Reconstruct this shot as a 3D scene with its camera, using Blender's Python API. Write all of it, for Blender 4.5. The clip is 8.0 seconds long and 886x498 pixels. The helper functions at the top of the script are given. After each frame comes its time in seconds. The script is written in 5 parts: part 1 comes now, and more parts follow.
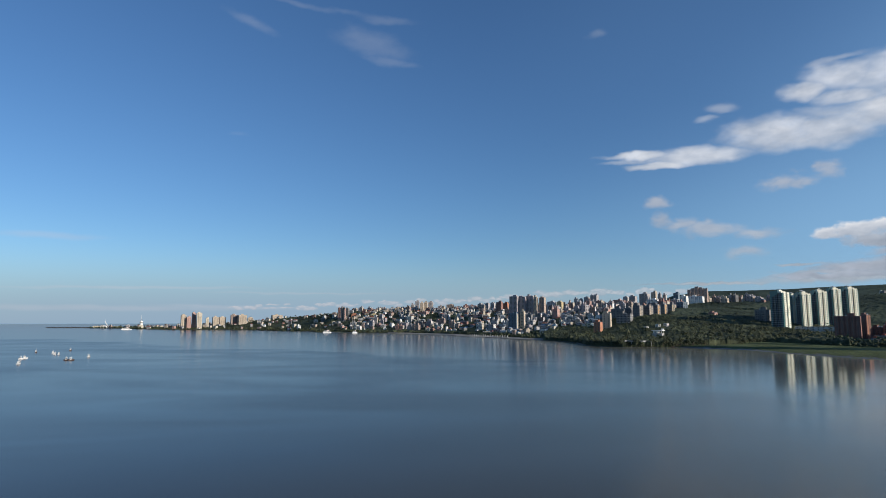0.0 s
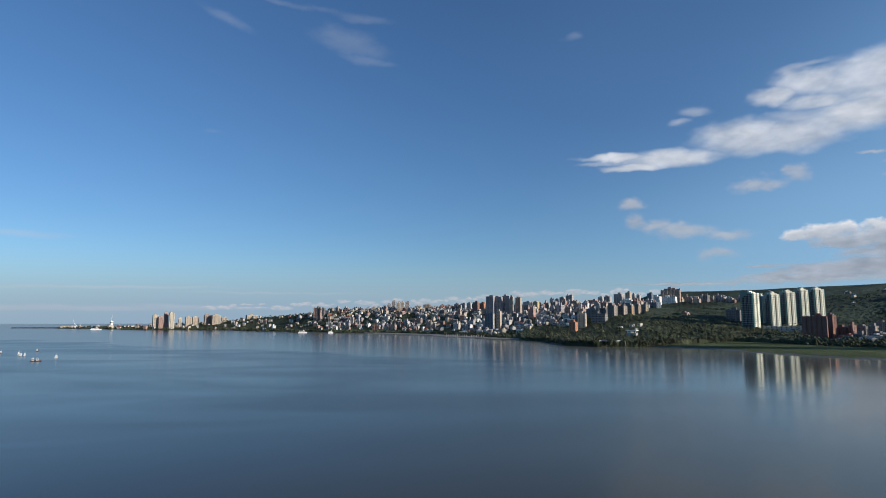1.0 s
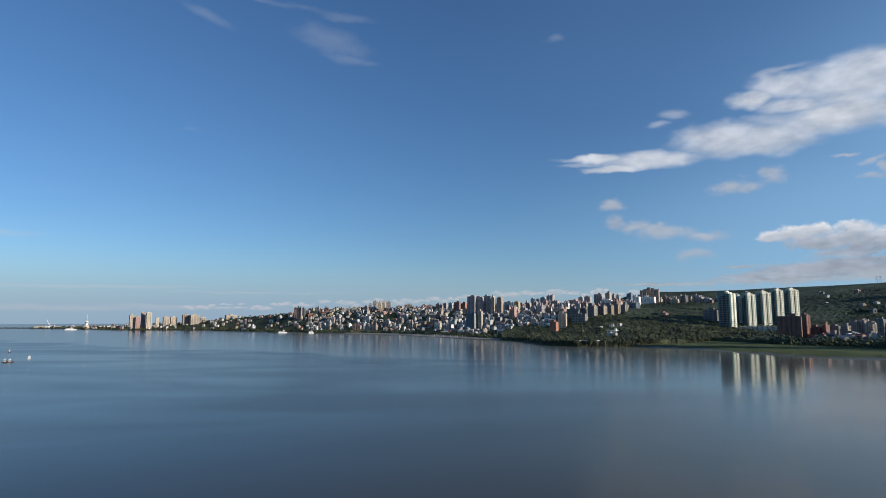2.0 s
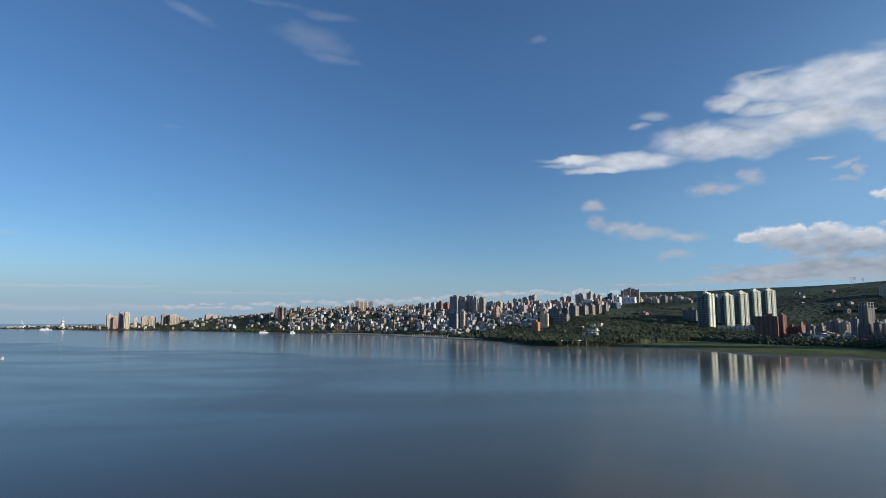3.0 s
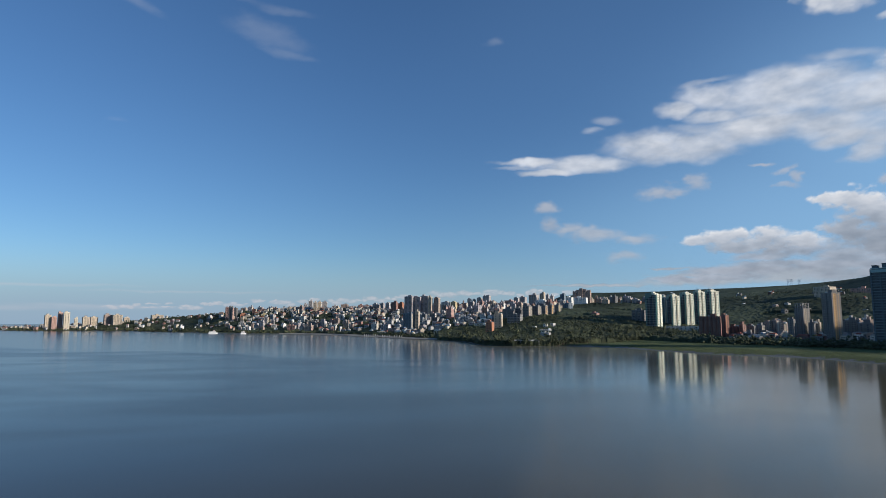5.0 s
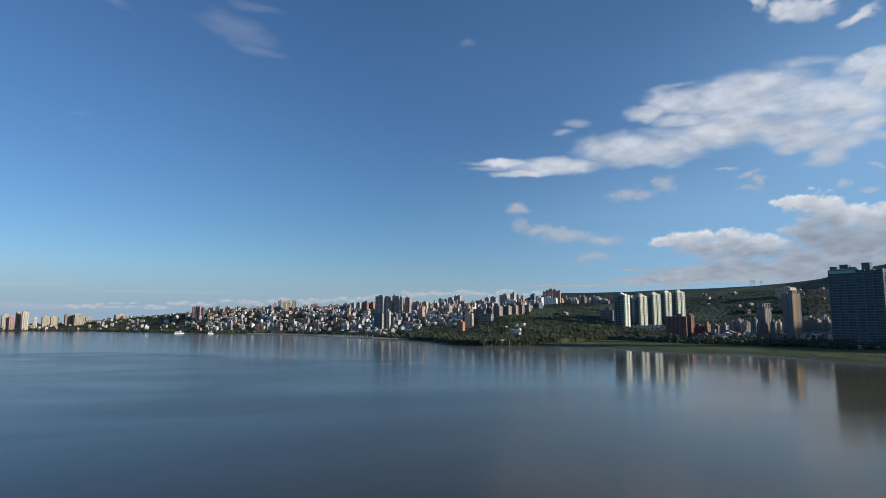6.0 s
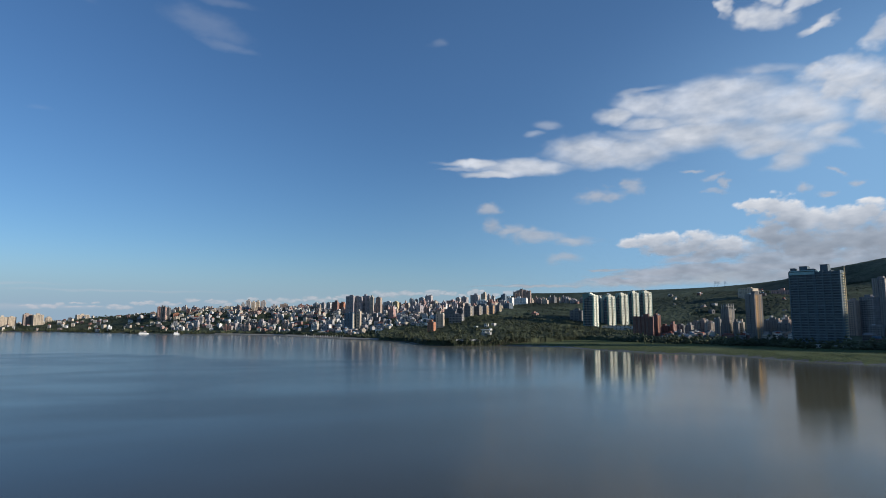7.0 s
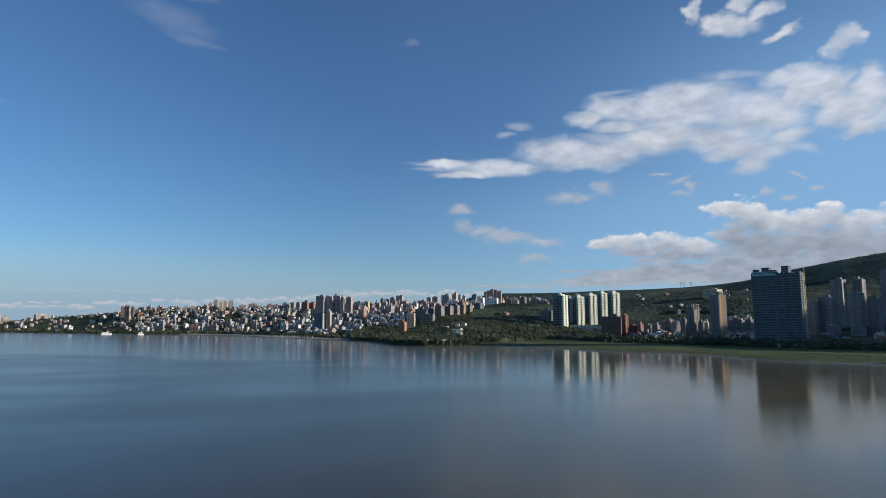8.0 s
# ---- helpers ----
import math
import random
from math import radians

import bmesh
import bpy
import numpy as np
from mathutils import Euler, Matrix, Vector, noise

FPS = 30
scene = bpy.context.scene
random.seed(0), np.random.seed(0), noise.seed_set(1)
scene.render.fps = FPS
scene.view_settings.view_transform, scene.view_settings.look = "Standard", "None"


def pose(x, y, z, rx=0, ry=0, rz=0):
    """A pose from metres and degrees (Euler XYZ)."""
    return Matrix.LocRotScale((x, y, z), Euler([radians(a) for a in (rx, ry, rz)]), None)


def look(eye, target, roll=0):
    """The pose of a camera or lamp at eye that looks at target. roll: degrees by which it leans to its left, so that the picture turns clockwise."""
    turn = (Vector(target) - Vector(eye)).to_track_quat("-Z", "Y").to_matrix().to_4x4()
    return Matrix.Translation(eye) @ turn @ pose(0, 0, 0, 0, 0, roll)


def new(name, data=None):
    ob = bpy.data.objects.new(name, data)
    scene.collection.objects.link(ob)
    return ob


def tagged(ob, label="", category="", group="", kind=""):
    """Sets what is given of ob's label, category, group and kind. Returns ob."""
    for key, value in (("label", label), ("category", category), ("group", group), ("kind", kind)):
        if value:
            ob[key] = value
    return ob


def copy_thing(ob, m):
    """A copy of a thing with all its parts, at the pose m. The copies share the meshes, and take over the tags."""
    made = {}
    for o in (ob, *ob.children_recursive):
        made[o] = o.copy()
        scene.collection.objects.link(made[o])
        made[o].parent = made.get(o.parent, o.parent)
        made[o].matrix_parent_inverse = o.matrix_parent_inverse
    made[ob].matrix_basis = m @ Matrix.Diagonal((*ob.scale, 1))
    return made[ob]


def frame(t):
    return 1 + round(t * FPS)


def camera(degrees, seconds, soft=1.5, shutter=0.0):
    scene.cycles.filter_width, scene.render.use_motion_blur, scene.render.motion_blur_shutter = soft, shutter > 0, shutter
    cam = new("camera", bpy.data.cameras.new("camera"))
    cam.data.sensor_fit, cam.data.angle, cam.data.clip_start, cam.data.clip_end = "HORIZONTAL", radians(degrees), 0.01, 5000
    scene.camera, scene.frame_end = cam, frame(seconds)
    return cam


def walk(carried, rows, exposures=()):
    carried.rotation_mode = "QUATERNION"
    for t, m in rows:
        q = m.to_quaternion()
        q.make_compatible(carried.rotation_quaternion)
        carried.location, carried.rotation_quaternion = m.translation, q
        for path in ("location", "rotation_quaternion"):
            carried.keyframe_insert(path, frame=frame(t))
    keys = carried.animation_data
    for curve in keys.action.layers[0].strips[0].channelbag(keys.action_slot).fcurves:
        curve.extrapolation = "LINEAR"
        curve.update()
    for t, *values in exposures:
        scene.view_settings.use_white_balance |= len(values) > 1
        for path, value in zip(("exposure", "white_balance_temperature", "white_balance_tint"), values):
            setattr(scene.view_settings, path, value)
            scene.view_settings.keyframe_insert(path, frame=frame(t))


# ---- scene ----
cam = camera(2 * math.degrees(math.atan(784 / 1060)), 8.0, soft=0.8)

# The drone hovers over the river mouth and turns slowly to its right.
HEIGHT = 38.0
TURNS = [(0.0, 0.0), (0.5, 1.123), (1.0, 2.222), (1.5, 3.159), (3.0, 5.666), (3.5, 6.63), (4.0, 7.674),
         (4.5, 8.76), (6.0, 12.72), (6.5, 14.156), (7.0, 15.483), (7.5, 16.848), (8.0, 18.244)]
walk(cam, [(t, pose(0, 0, HEIGHT, 96.6, 0, -turn)) for t, turn in TURNS],
     exposures=[(0.0, 0.0, 5850, 10), (8.0, 0.0, 5850, 10)])

# ---- light ----
SUN_BEARING, SUN_HEIGHT = 120.0, 15.0


def bearing(deg, dist, z=0.0):
    """A place from its compass bearing (0 is +y, clockwise) and its distance from the origin."""
    a = radians(deg)
    return Vector((dist * math.sin(a), dist * math.cos(a), z))


world = bpy.data.worlds.new("world")
scene.world = world
world.use_nodes = True
wn = world.node_tree
sky = wn.nodes.new("ShaderNodeTexSky")
sky.sky_type = "NISHITA"
sky.sun_disc = False
sky.sun_elevation = radians(SUN_HEIGHT)
sky.sun_rotation = radians(SUN_BEARING)
sky.altitude = 50
sky.air_density, sky.dust_density, sky.ozone_density = 1.0, 0.15, 4.6
wn.nodes["Background"].inputs["Strength"].default_value = 0.105
wn.links.new(sky.outputs[0], wn.nodes["Background"].inputs["Color"])

sun_data = bpy.data.lights.new("sun", "SUN")
sun_data.energy, sun_data.angle, sun_data.color = 4.8, radians(0.6), (1.0, 0.86, 0.68)
sun = new("sun", sun_data)
sun.matrix_world = look((0, 0, 0), -bearing(SUN_BEARING, math.cos(radians(SUN_HEIGHT)), math.sin(radians(SUN_HEIGHT))))

# ---- materials ----


def material(name, color, rough=0.8, spec=0.3, vary=0.25, scale=0.2, fine=2.0, bump=0.0, metal=0.0, by_object=0.0, by_island=0.0, second=None, upward=0.0):
    """A procedural surface: a base colour that varies at two scales, with fine relief."""
    m = bpy.data.materials.new(name)
    m.use_nodes = True
    t = m.node_tree
    b = t.nodes["Principled BSDF"]
    b.inputs["Roughness"].default_value = rough
    b.inputs["Metallic"].default_value = metal
    b.inputs["Specular IOR Level"].default_value = spec
    pos = t.nodes.new("ShaderNodeNewGeometry")
    value = None
    for sc, amount, detail in ((scale, vary, 3), (fine, vary * 0.6, 2)):
        n = t.nodes.new("ShaderNodeTexNoise")
        n.inputs["Scale"].default_value, n.inputs["Detail"].default_value = sc, detail
        t.links.new(pos.outputs["Position"], n.inputs["Vector"])
        r = t.nodes.new("ShaderNodeMapRange")
        r.inputs["From Min"].default_value, r.inputs["From Max"].default_value = 0.3, 0.7
        r.inputs["To Min"].default_value, r.inputs["To Max"].default_value = 1 - amount, 1 + amount
        t.links.new(n.outputs["Fac"], r.inputs["Value"])
        if value is None:
            value, first = r.outputs[0], n.outputs["Fac"]
        else:
            mul = t.nodes.new("ShaderNodeMath")
            mul.operation = "MULTIPLY"
            t.links.new(value, mul.inputs[0])
            t.links.new(r.outputs[0], mul.inputs[1])
            value = mul.outputs[0]
    for amount, node, out in ((by_object, "ShaderNodeObjectInfo", "Random"), (by_island, "ShaderNodeNewGeometry", "Random Per Island")):
        if amount:
            o = t.nodes.new(node)
            r = t.nodes.new("ShaderNodeMapRange")
            r.inputs["To Min"].default_value, r.inputs["To Max"].default_value = 1 - amount, 1 + amount
            t.links.new(o.outputs[out], r.inputs["Value"])
            mul = t.nodes.new("ShaderNodeMath")
            mul.operation = "MULTIPLY"
            t.links.new(value, mul.inputs[0])
            t.links.new(r.outputs[0], mul.inputs[1])
            value = mul.outputs[0]
    rgb = t.nodes.new("ShaderNodeMix")
    rgb.data_type = "RGBA"
    rgb.inputs["A"].default_value = (*color, 1)
    rgb.inputs["B"].default_value = (*(second or color), 1)
    if second:
        t.links.new(first, rgb.inputs["Factor"])
    hv = t.nodes.new("ShaderNodeVectorMath")
    hv.operation = "SCALE"
    t.links.new(rgb.outputs["Result"], hv.inputs[0])
    t.links.new(value, hv.inputs["Scale"])
    t.links.new(hv.outputs[0], b.inputs["Base Color"])
    if upward:
        # shading normals bent upward, to even out light and shade on the crowns
        tilt = t.nodes.new("ShaderNodeMix")
        tilt.data_type = "VECTOR"
        tilt.inputs[0].default_value = upward
        tilt.inputs[5].default_value = (0, 0, 1)
        t.links.new(pos.outputs["Normal"], tilt.inputs[4])
        unit = t.nodes.new("ShaderNodeVectorMath")
        unit.operation = "NORMALIZE"
        t.links.new(tilt.outputs[1], unit.inputs[0])
        t.links.new(unit.outputs[0], b.inputs["Normal"])
    if bump:
        bn = t.nodes.new("ShaderNodeBump")
        bn.inputs["Strength"].default_value, bn.inputs["Distance"].default_value = bump, 0.3
        t.links.new(n.outputs["Fac"], bn.inputs["Height"])
        t.links.new(bn.outputs[0], b.inputs["Normal"])
    return m


WALLS = {
    "white": material("white_paint", (0.80, 0.78, 0.72), vary=0.12, by_object=0.1),
    "ivory": material("ivory_tile", (0.80, 0.77, 0.62), vary=0.15, by_object=0.06),
    "plaster": material("weathered_plaster", (0.56, 0.54, 0.49), vary=0.2, by_object=0.18),
    "cream": material("cream_tile", (0.56, 0.50, 0.39), vary=0.12, by_object=0.1),
    "beige": material("beige_tile", (0.50, 0.42, 0.32), vary=0.12, by_object=0.1),
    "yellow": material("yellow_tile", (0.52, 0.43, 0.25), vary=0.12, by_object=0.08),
    "ochre": material("ochre_tile", (0.58, 0.36, 0.17), vary=0.12, by_object=0.1),
    "pink": material("pink_tile", (0.46, 0.30, 0.25), vary=0.12, by_object=0.1),
    "orange": material("orange_tile", (0.42, 0.20, 0.12), vary=0.12, by_object=0.1),
    "red": material("red_tile", (0.30, 0.18, 0.145), vary=0.15, by_object=0.12),
    "brick": material("dark_red_brick", (0.20, 0.115, 0.096), vary=0.15, by_object=0.08),
    "brown": material("brown_tile", (0.37, 0.285, 0.235), vary=0.15, by_object=0.12),
    "grey": material("grey_tile", (0.46, 0.445, 0.42), vary=0.15, by_object=0.12),
    "dark": material("dark_tile", (0.40, 0.37, 0.355), vary=0.15, by_object=0.12),
    "blue": material("blue_grey_tile", (0.16, 0.20, 0.235), vary=0.15, by_object=0.1),
    "slate": material("slate_grey_tile", (0.19, 0.185, 0.178), vary=0.15, by_object=0.1),
    "dusk": material("dusky_brown_tile", (0.215, 0.204, 0.202), vary=0.2, by_object=0.15),
    "umber": material("umber_tile", (0.37, 0.335, 0.33), vary=0.15, by_object=0.1),
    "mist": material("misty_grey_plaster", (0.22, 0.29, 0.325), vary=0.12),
    "aqua": material("pale_aqua_panel", (0.30, 0.45, 0.46), rough=0.4, vary=0.1),
    "green": material("sea_green_glass_wall", (0.07, 0.16, 0.15), rough=0.25, spec=0.5, vary=0.1),
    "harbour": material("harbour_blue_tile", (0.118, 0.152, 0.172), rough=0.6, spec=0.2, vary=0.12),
    "teal": material("teal_grey_tile", (0.085, 0.118, 0.138), rough=0.6, spec=0.2, vary=0.1),
}
CONCRETE = material("weathered_concrete", (0.36, 0.35, 0.33), vary=0.2)
ROOF = material("grey_roof", (0.24, 0.24, 0.24), vary=0.3, by_object=0.35)
ROOF_RED = material("red_metal_roof", (0.30, 0.10, 0.07), vary=0.2, by_object=0.2)
ROOF_BLUE = material("blue_metal_roof", (0.12, 0.20, 0.30), vary=0.2, by_object=0.2)
STEEL = material("stainless_steel", (0.55, 0.56, 0.57), rough=0.35, metal=0.8, vary=0.1)
GLASS = material("window_glass", (0.055, 0.065, 0.075), rough=0.12, spec=0.6, vary=0.3, scale=0.3, by_object=0.3)
# a copy of the window glass, toned for the high-rise's shaded front
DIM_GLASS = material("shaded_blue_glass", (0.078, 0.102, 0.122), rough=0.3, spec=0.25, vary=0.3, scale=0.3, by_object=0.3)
TRIM = material("white_trim", (0.68, 0.67, 0.64), vary=0.12)
LEAVES = material("mangrove_leaves", (0.056, 0.070, 0.036), rough=0.7, spec=0.12, vary=0.4, scale=0.02, fine=0.13, by_island=0.2, second=(0.125, 0.130, 0.068), upward=0.55)
LEAVES_EDGE = material("broad_tree_leaves", (0.050, 0.060, 0.030), rough=0.7, spec=0.12, vary=0.3, scale=0.03, by_object=0.3, by_island=0.22, second=(0.085, 0.088, 0.05), upward=0.45)
LEAVES_LIGHT = material("marsh_leaves", (0.26, 0.29, 0.12), rough=0.7, spec=0.15, vary=0.3, scale=0.015, by_island=0.12, second=(0.105, 0.135, 0.055), upward=0.75)
LEAVES_FAR = material("hill_forest_leaves", (0.040, 0.056, 0.034), rough=0.8, spec=0.1, vary=0.4, scale=0.008, fine=0.09, by_island=0.1, second=(0.090, 0.104, 0.062), upward=0.65)
BARK = material("bark", (0.10, 0.08, 0.06), vary=0.2)
GROUND = material("grass_and_soil", (0.075, 0.09, 0.045), rough=0.95, spec=0.1, vary=0.35, scale=0.012, fine=0.15, second=(0.105, 0.11, 0.065))
MARSH = material("marsh_grass", (0.20, 0.225, 0.095), rough=0.9, spec=0.1, vary=0.25, scale=0.02, fine=0.5, second=(0.065, 0.085, 0.036))
MUD = material("wet_mud", (0.075, 0.068, 0.055), rough=0.5, spec=0.4, vary=0.25, scale=0.03, fine=0.4)
ROCK = material("dark_rock", (0.06, 0.06, 0.06), vary=0.3)
SAND = material("grey_sand", (0.33, 0.30, 0.24), vary=0.2, scale=0.05)
HULL = material("boat_paint", (0.66, 0.66, 0.64), vary=0.08, rough=0.4)
HULL_DARK = material("dark_boat_paint", (0.10, 0.07, 0.06), vary=0.1, rough=0.5)
PINK_LIGHT = material("painted_wall", (0.62, 0.48, 0.42), vary=0.1)


def water_material():
    m = bpy.data.materials.new("river_water")
    m.use_nodes = True
    t = m.node_tree
    b = t.nodes["Principled BSDF"]
    b.inputs["IOR"].default_value = 1.305
    pos = t.nodes.new("ShaderNodeNewGeometry")
    mapping = t.nodes.new("ShaderNodeMapping")
    mapping.inputs["Scale"].default_value = (0.0016, 0.0035, 1)
    mapping.inputs["Rotation"].default_value = (0, 0, radians(-25))
    t.links.new(pos.outputs["Position"], mapping.inputs["Vector"])
    patch = t.nodes.new("ShaderNodeTexNoise")
    patch.inputs["Scale"].default_value, patch.inputs["Detail"].default_value = 1.0, 3
    patch.inputs["Distortion"].default_value = 1.2
    t.links.new(mapping.outputs[0], patch.inputs["Vector"])
    # a breeze ruffles mid-river; the water under the far bank lies calm
    line = t.nodes.new("ShaderNodeVectorMath")
    line.operation = "DOT_PRODUCT"
    line.inputs[1].default_value = (0.75 / 170, 1 / 170, 0)
    t.links.new(pos.outputs["Position"], line.inputs[0])
    wander = t.nodes.new("ShaderNodeMath")
    wander.operation = "MULTIPLY_ADD"
    wander.inputs[1].default_value = 4.5
    t.links.new(patch.outputs["Fac"], wander.inputs[0])
    t.links.new(line.outputs["Value"], wander.inputs[2])
    calm = t.nodes.new("ShaderNodeMapRange")
    calm.interpolation_type = "SMOOTHSTEP"
    calm.inputs["From Min"].default_value, calm.inputs["From Max"].default_value = 5.2, 5.6
    calm.inputs["To Min"].default_value, calm.inputs["To Max"].default_value = 0.0, 1.0
    t.links.new(wander.outputs[0], calm.inputs["Value"])
    streak = t.nodes.new("ShaderNodeTexNoise")
    streak.inputs["Scale"].default_value, streak.inputs["Detail"].default_value, streak.inputs["Distortion"].default_value = 3.5, 4, 0.8
    t.links.new(mapping.outputs[0], streak.inputs["Vector"])
    ruffle = t.nodes.new("ShaderNodeMapRange")
    ruffle.inputs["From Min"].default_value, ruffle.inputs["From Max"].default_value = 0.35, 0.65
    ruffle.inputs["To Min"].default_value, ruffle.inputs["To Max"].default_value = 0.85, 1.15
    t.links.new(streak.outputs["Fac"], ruffle.inputs["Value"])
    # wind from the sea roughens the western reach most; the eastern reach lies in the lee of the hills
    apart = t.nodes.new("ShaderNodeSeparateXYZ")
    t.links.new(pos.outputs["Position"], apart.inputs[0])

    def across(west, east, low, high):
        r = t.nodes.new("ShaderNodeMapRange")
        r.interpolation_type = "SMOOTHSTEP"
        r.inputs["From Min"].default_value, r.inputs["From Max"].default_value = low, high
        r.inputs["To Min"].default_value, r.inputs["To Max"].default_value = west, east
        t.links.new(apart.outputs["X"], r.inputs["Value"])
        return r.outputs[0]

    windy = t.nodes.new("ShaderNodeMath")
    windy.operation = "MULTIPLY"
    t.links.new(across(0.215, 0.10, -60, 330), windy.inputs[0])
    t.links.new(ruffle.outputs[0], windy.inputs[1])
    rough = t.nodes.new("ShaderNodeMix")
    t.links.new(calm.outputs[0], rough.inputs[0])
    t.links.new(windy.outputs[0], rough.inputs[2])
    t.links.new(across(0.165, 0.09, 40, 400), rough.inputs[3])
    t.links.new(rough.outputs[0], b.inputs["Roughness"])
    silt = t.nodes.new("ShaderNodeTexNoise")
    silt.inputs["Scale"].default_value, silt.inputs["Detail"].default_value = 0.006, 3
    t.links.new(pos.outputs["Position"], silt.inputs["Vector"])
    ramp = t.nodes.new("ShaderNodeMix")
    ramp.data_type = "RGBA"
    ramp.inputs["A"].default_value = (0.031, 0.022, 0.008, 1)
    ramp.inputs["B"].default_value = (0.043, 0.031, 0.011, 1)
    t.links.new(silt.outputs["Fac"], ramp.inputs["Factor"])
    # browner silt colour, placed to fall in the foreground of the camera's view
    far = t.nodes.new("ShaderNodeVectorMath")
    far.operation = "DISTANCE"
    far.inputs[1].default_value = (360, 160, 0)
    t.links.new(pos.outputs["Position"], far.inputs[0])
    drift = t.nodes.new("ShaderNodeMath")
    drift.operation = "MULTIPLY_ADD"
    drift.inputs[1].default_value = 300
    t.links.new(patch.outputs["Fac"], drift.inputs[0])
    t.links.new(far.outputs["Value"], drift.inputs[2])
    foreground_tint = t.nodes.new("ShaderNodeMapRange")
    foreground_tint.interpolation_type = "SMOOTHSTEP"
    foreground_tint.inputs["From Min"].default_value, foreground_tint.inputs["From Max"].default_value = 230, 600
    foreground_tint.inputs["To Min"].default_value, foreground_tint.inputs["To Max"].default_value = 1.0, 0.0
    t.links.new(drift.outputs[0], foreground_tint.inputs["Value"])
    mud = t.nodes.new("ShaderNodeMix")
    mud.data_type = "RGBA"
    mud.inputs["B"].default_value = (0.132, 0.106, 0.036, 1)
    t.links.new(foreground_tint.outputs[0], mud.inputs["Factor"])
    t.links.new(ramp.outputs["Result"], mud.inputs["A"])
    # paler colour painted along the shore, standing in for brighter sky reflection
    inshore = t.nodes.new("ShaderNodeVectorMath")
    inshore.operation = "DOT_PRODUCT"
    inshore.inputs[1].default_value = (0.865, 0.504, 0)
    t.links.new(pos.outputs["Position"], inshore.inputs[0])
    waver = t.nodes.new("ShaderNodeMath")
    waver.operation = "MULTIPLY_ADD"
    waver.inputs[1].default_value = 160
    t.links.new(patch.outputs["Fac"], waver.inputs[0])
    t.links.new(inshore.outputs["Value"], waver.inputs[2])
    shore_lift = t.nodes.new("ShaderNodeMapRange")
    shore_lift.interpolation_type = "SMOOTHSTEP"
    shore_lift.inputs["From Min"].default_value, shore_lift.inputs["From Max"].default_value = 530, 720
    shore_lift.inputs["To Min"].default_value, shore_lift.inputs["To Max"].default_value = 0.0, 1.0
    t.links.new(waver.outputs[0], shore_lift.inputs["Value"])
    flats = t.nodes.new("ShaderNodeMix")
    flats.data_type = "RGBA"
    flats.inputs["B"].default_value = (0.20, 0.195, 0.155, 1)
    t.links.new(shore_lift.outputs[0], flats.inputs["Factor"])
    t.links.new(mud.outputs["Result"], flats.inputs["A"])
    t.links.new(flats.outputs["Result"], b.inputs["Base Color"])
    ripple = t.nodes.new("ShaderNodeTexNoise")
    ripple.inputs["Scale"].default_value, ripple.inputs["Detail"].default_value = 0.9, 3
    t.links.new(pos.outputs["Position"], ripple.inputs["Vector"])
    bump = t.nodes.new("ShaderNodeBump")
    bump.inputs["Strength"].default_value, bump.inputs["Distance"].default_value = 0.025, 0.1
    t.links.new(ripple.outputs["Fac"], bump.inputs["Height"])
    t.links.new(bump.outputs[0], b.inputs["Normal"])
    return m


WATER = water_material()

# ---- mesh helpers ----


def mesh_from(name, verts, faces, mats):
    me = bpy.data.meshes.new(name)
    me.from_pydata([tuple(v) for v in verts], [], [tuple(f) for f in faces])
    for m in mats if isinstance(mats, (list, tuple)) else [mats]:
        me.materials.append(m)
    return me


def triangles(name, verts, tris, mat):
    """A mesh from arrays of corners and triangles, joined in one go."""
    me = bpy.data.meshes.new(name)
    me.vertices.add(len(verts))
    me.vertices.foreach_set("co", np.asarray(verts, dtype=np.float32).ravel())
    me.loops.add(len(tris) * 3)
    me.loops.foreach_set("vertex_index", np.asarray(tris, dtype=np.int32).ravel())
    me.polygons.add(len(tris))
    me.polygons.foreach_set("loop_start", np.arange(0, len(tris) * 3, 3, dtype=np.int32))
    me.materials.append(mat)
    me.update(calc_edges=True)
    return me


def boxes(name, items, mat):
    """One mesh of upright boxes (x0, x1, y0, y1, z0, z1)."""
    verts, faces = [], []
    for x0, x1, y0, y1, z0, z1 in items:
        n = len(verts)
        verts += [(x0, y0, z0), (x1, y0, z0), (x1, y1, z0), (x0, y1, z0), (x0, y0, z1), (x1, y0, z1), (x1, y1, z1), (x0, y1, z1)]
        faces += [(n, n + 3, n + 2, n + 1), (n + 4, n + 5, n + 6, n + 7), (n, n + 1, n + 5, n + 4),
                  (n + 1, n + 2, n + 6, n + 5), (n + 2, n + 3, n + 7, n + 6), (n + 3, n, n + 4, n + 7)]
    return mesh_from(name, verts, faces, mat)


def prism(name, outline, z0, z1, mat):
    """An upright body over a closed outline, given anticlockwise."""
    n = len(outline)
    verts = [(x, y, z0) for x, y in outline] + [(x, y, z1) for x, y in outline]
    faces = [(i, (i + 1) % n, n + (i + 1) % n, n + i) for i in range(n)] + [tuple(range(n - 1, -1, -1)), tuple(range(n, 2 * n))]
    return mesh_from(name, verts, faces, mat)


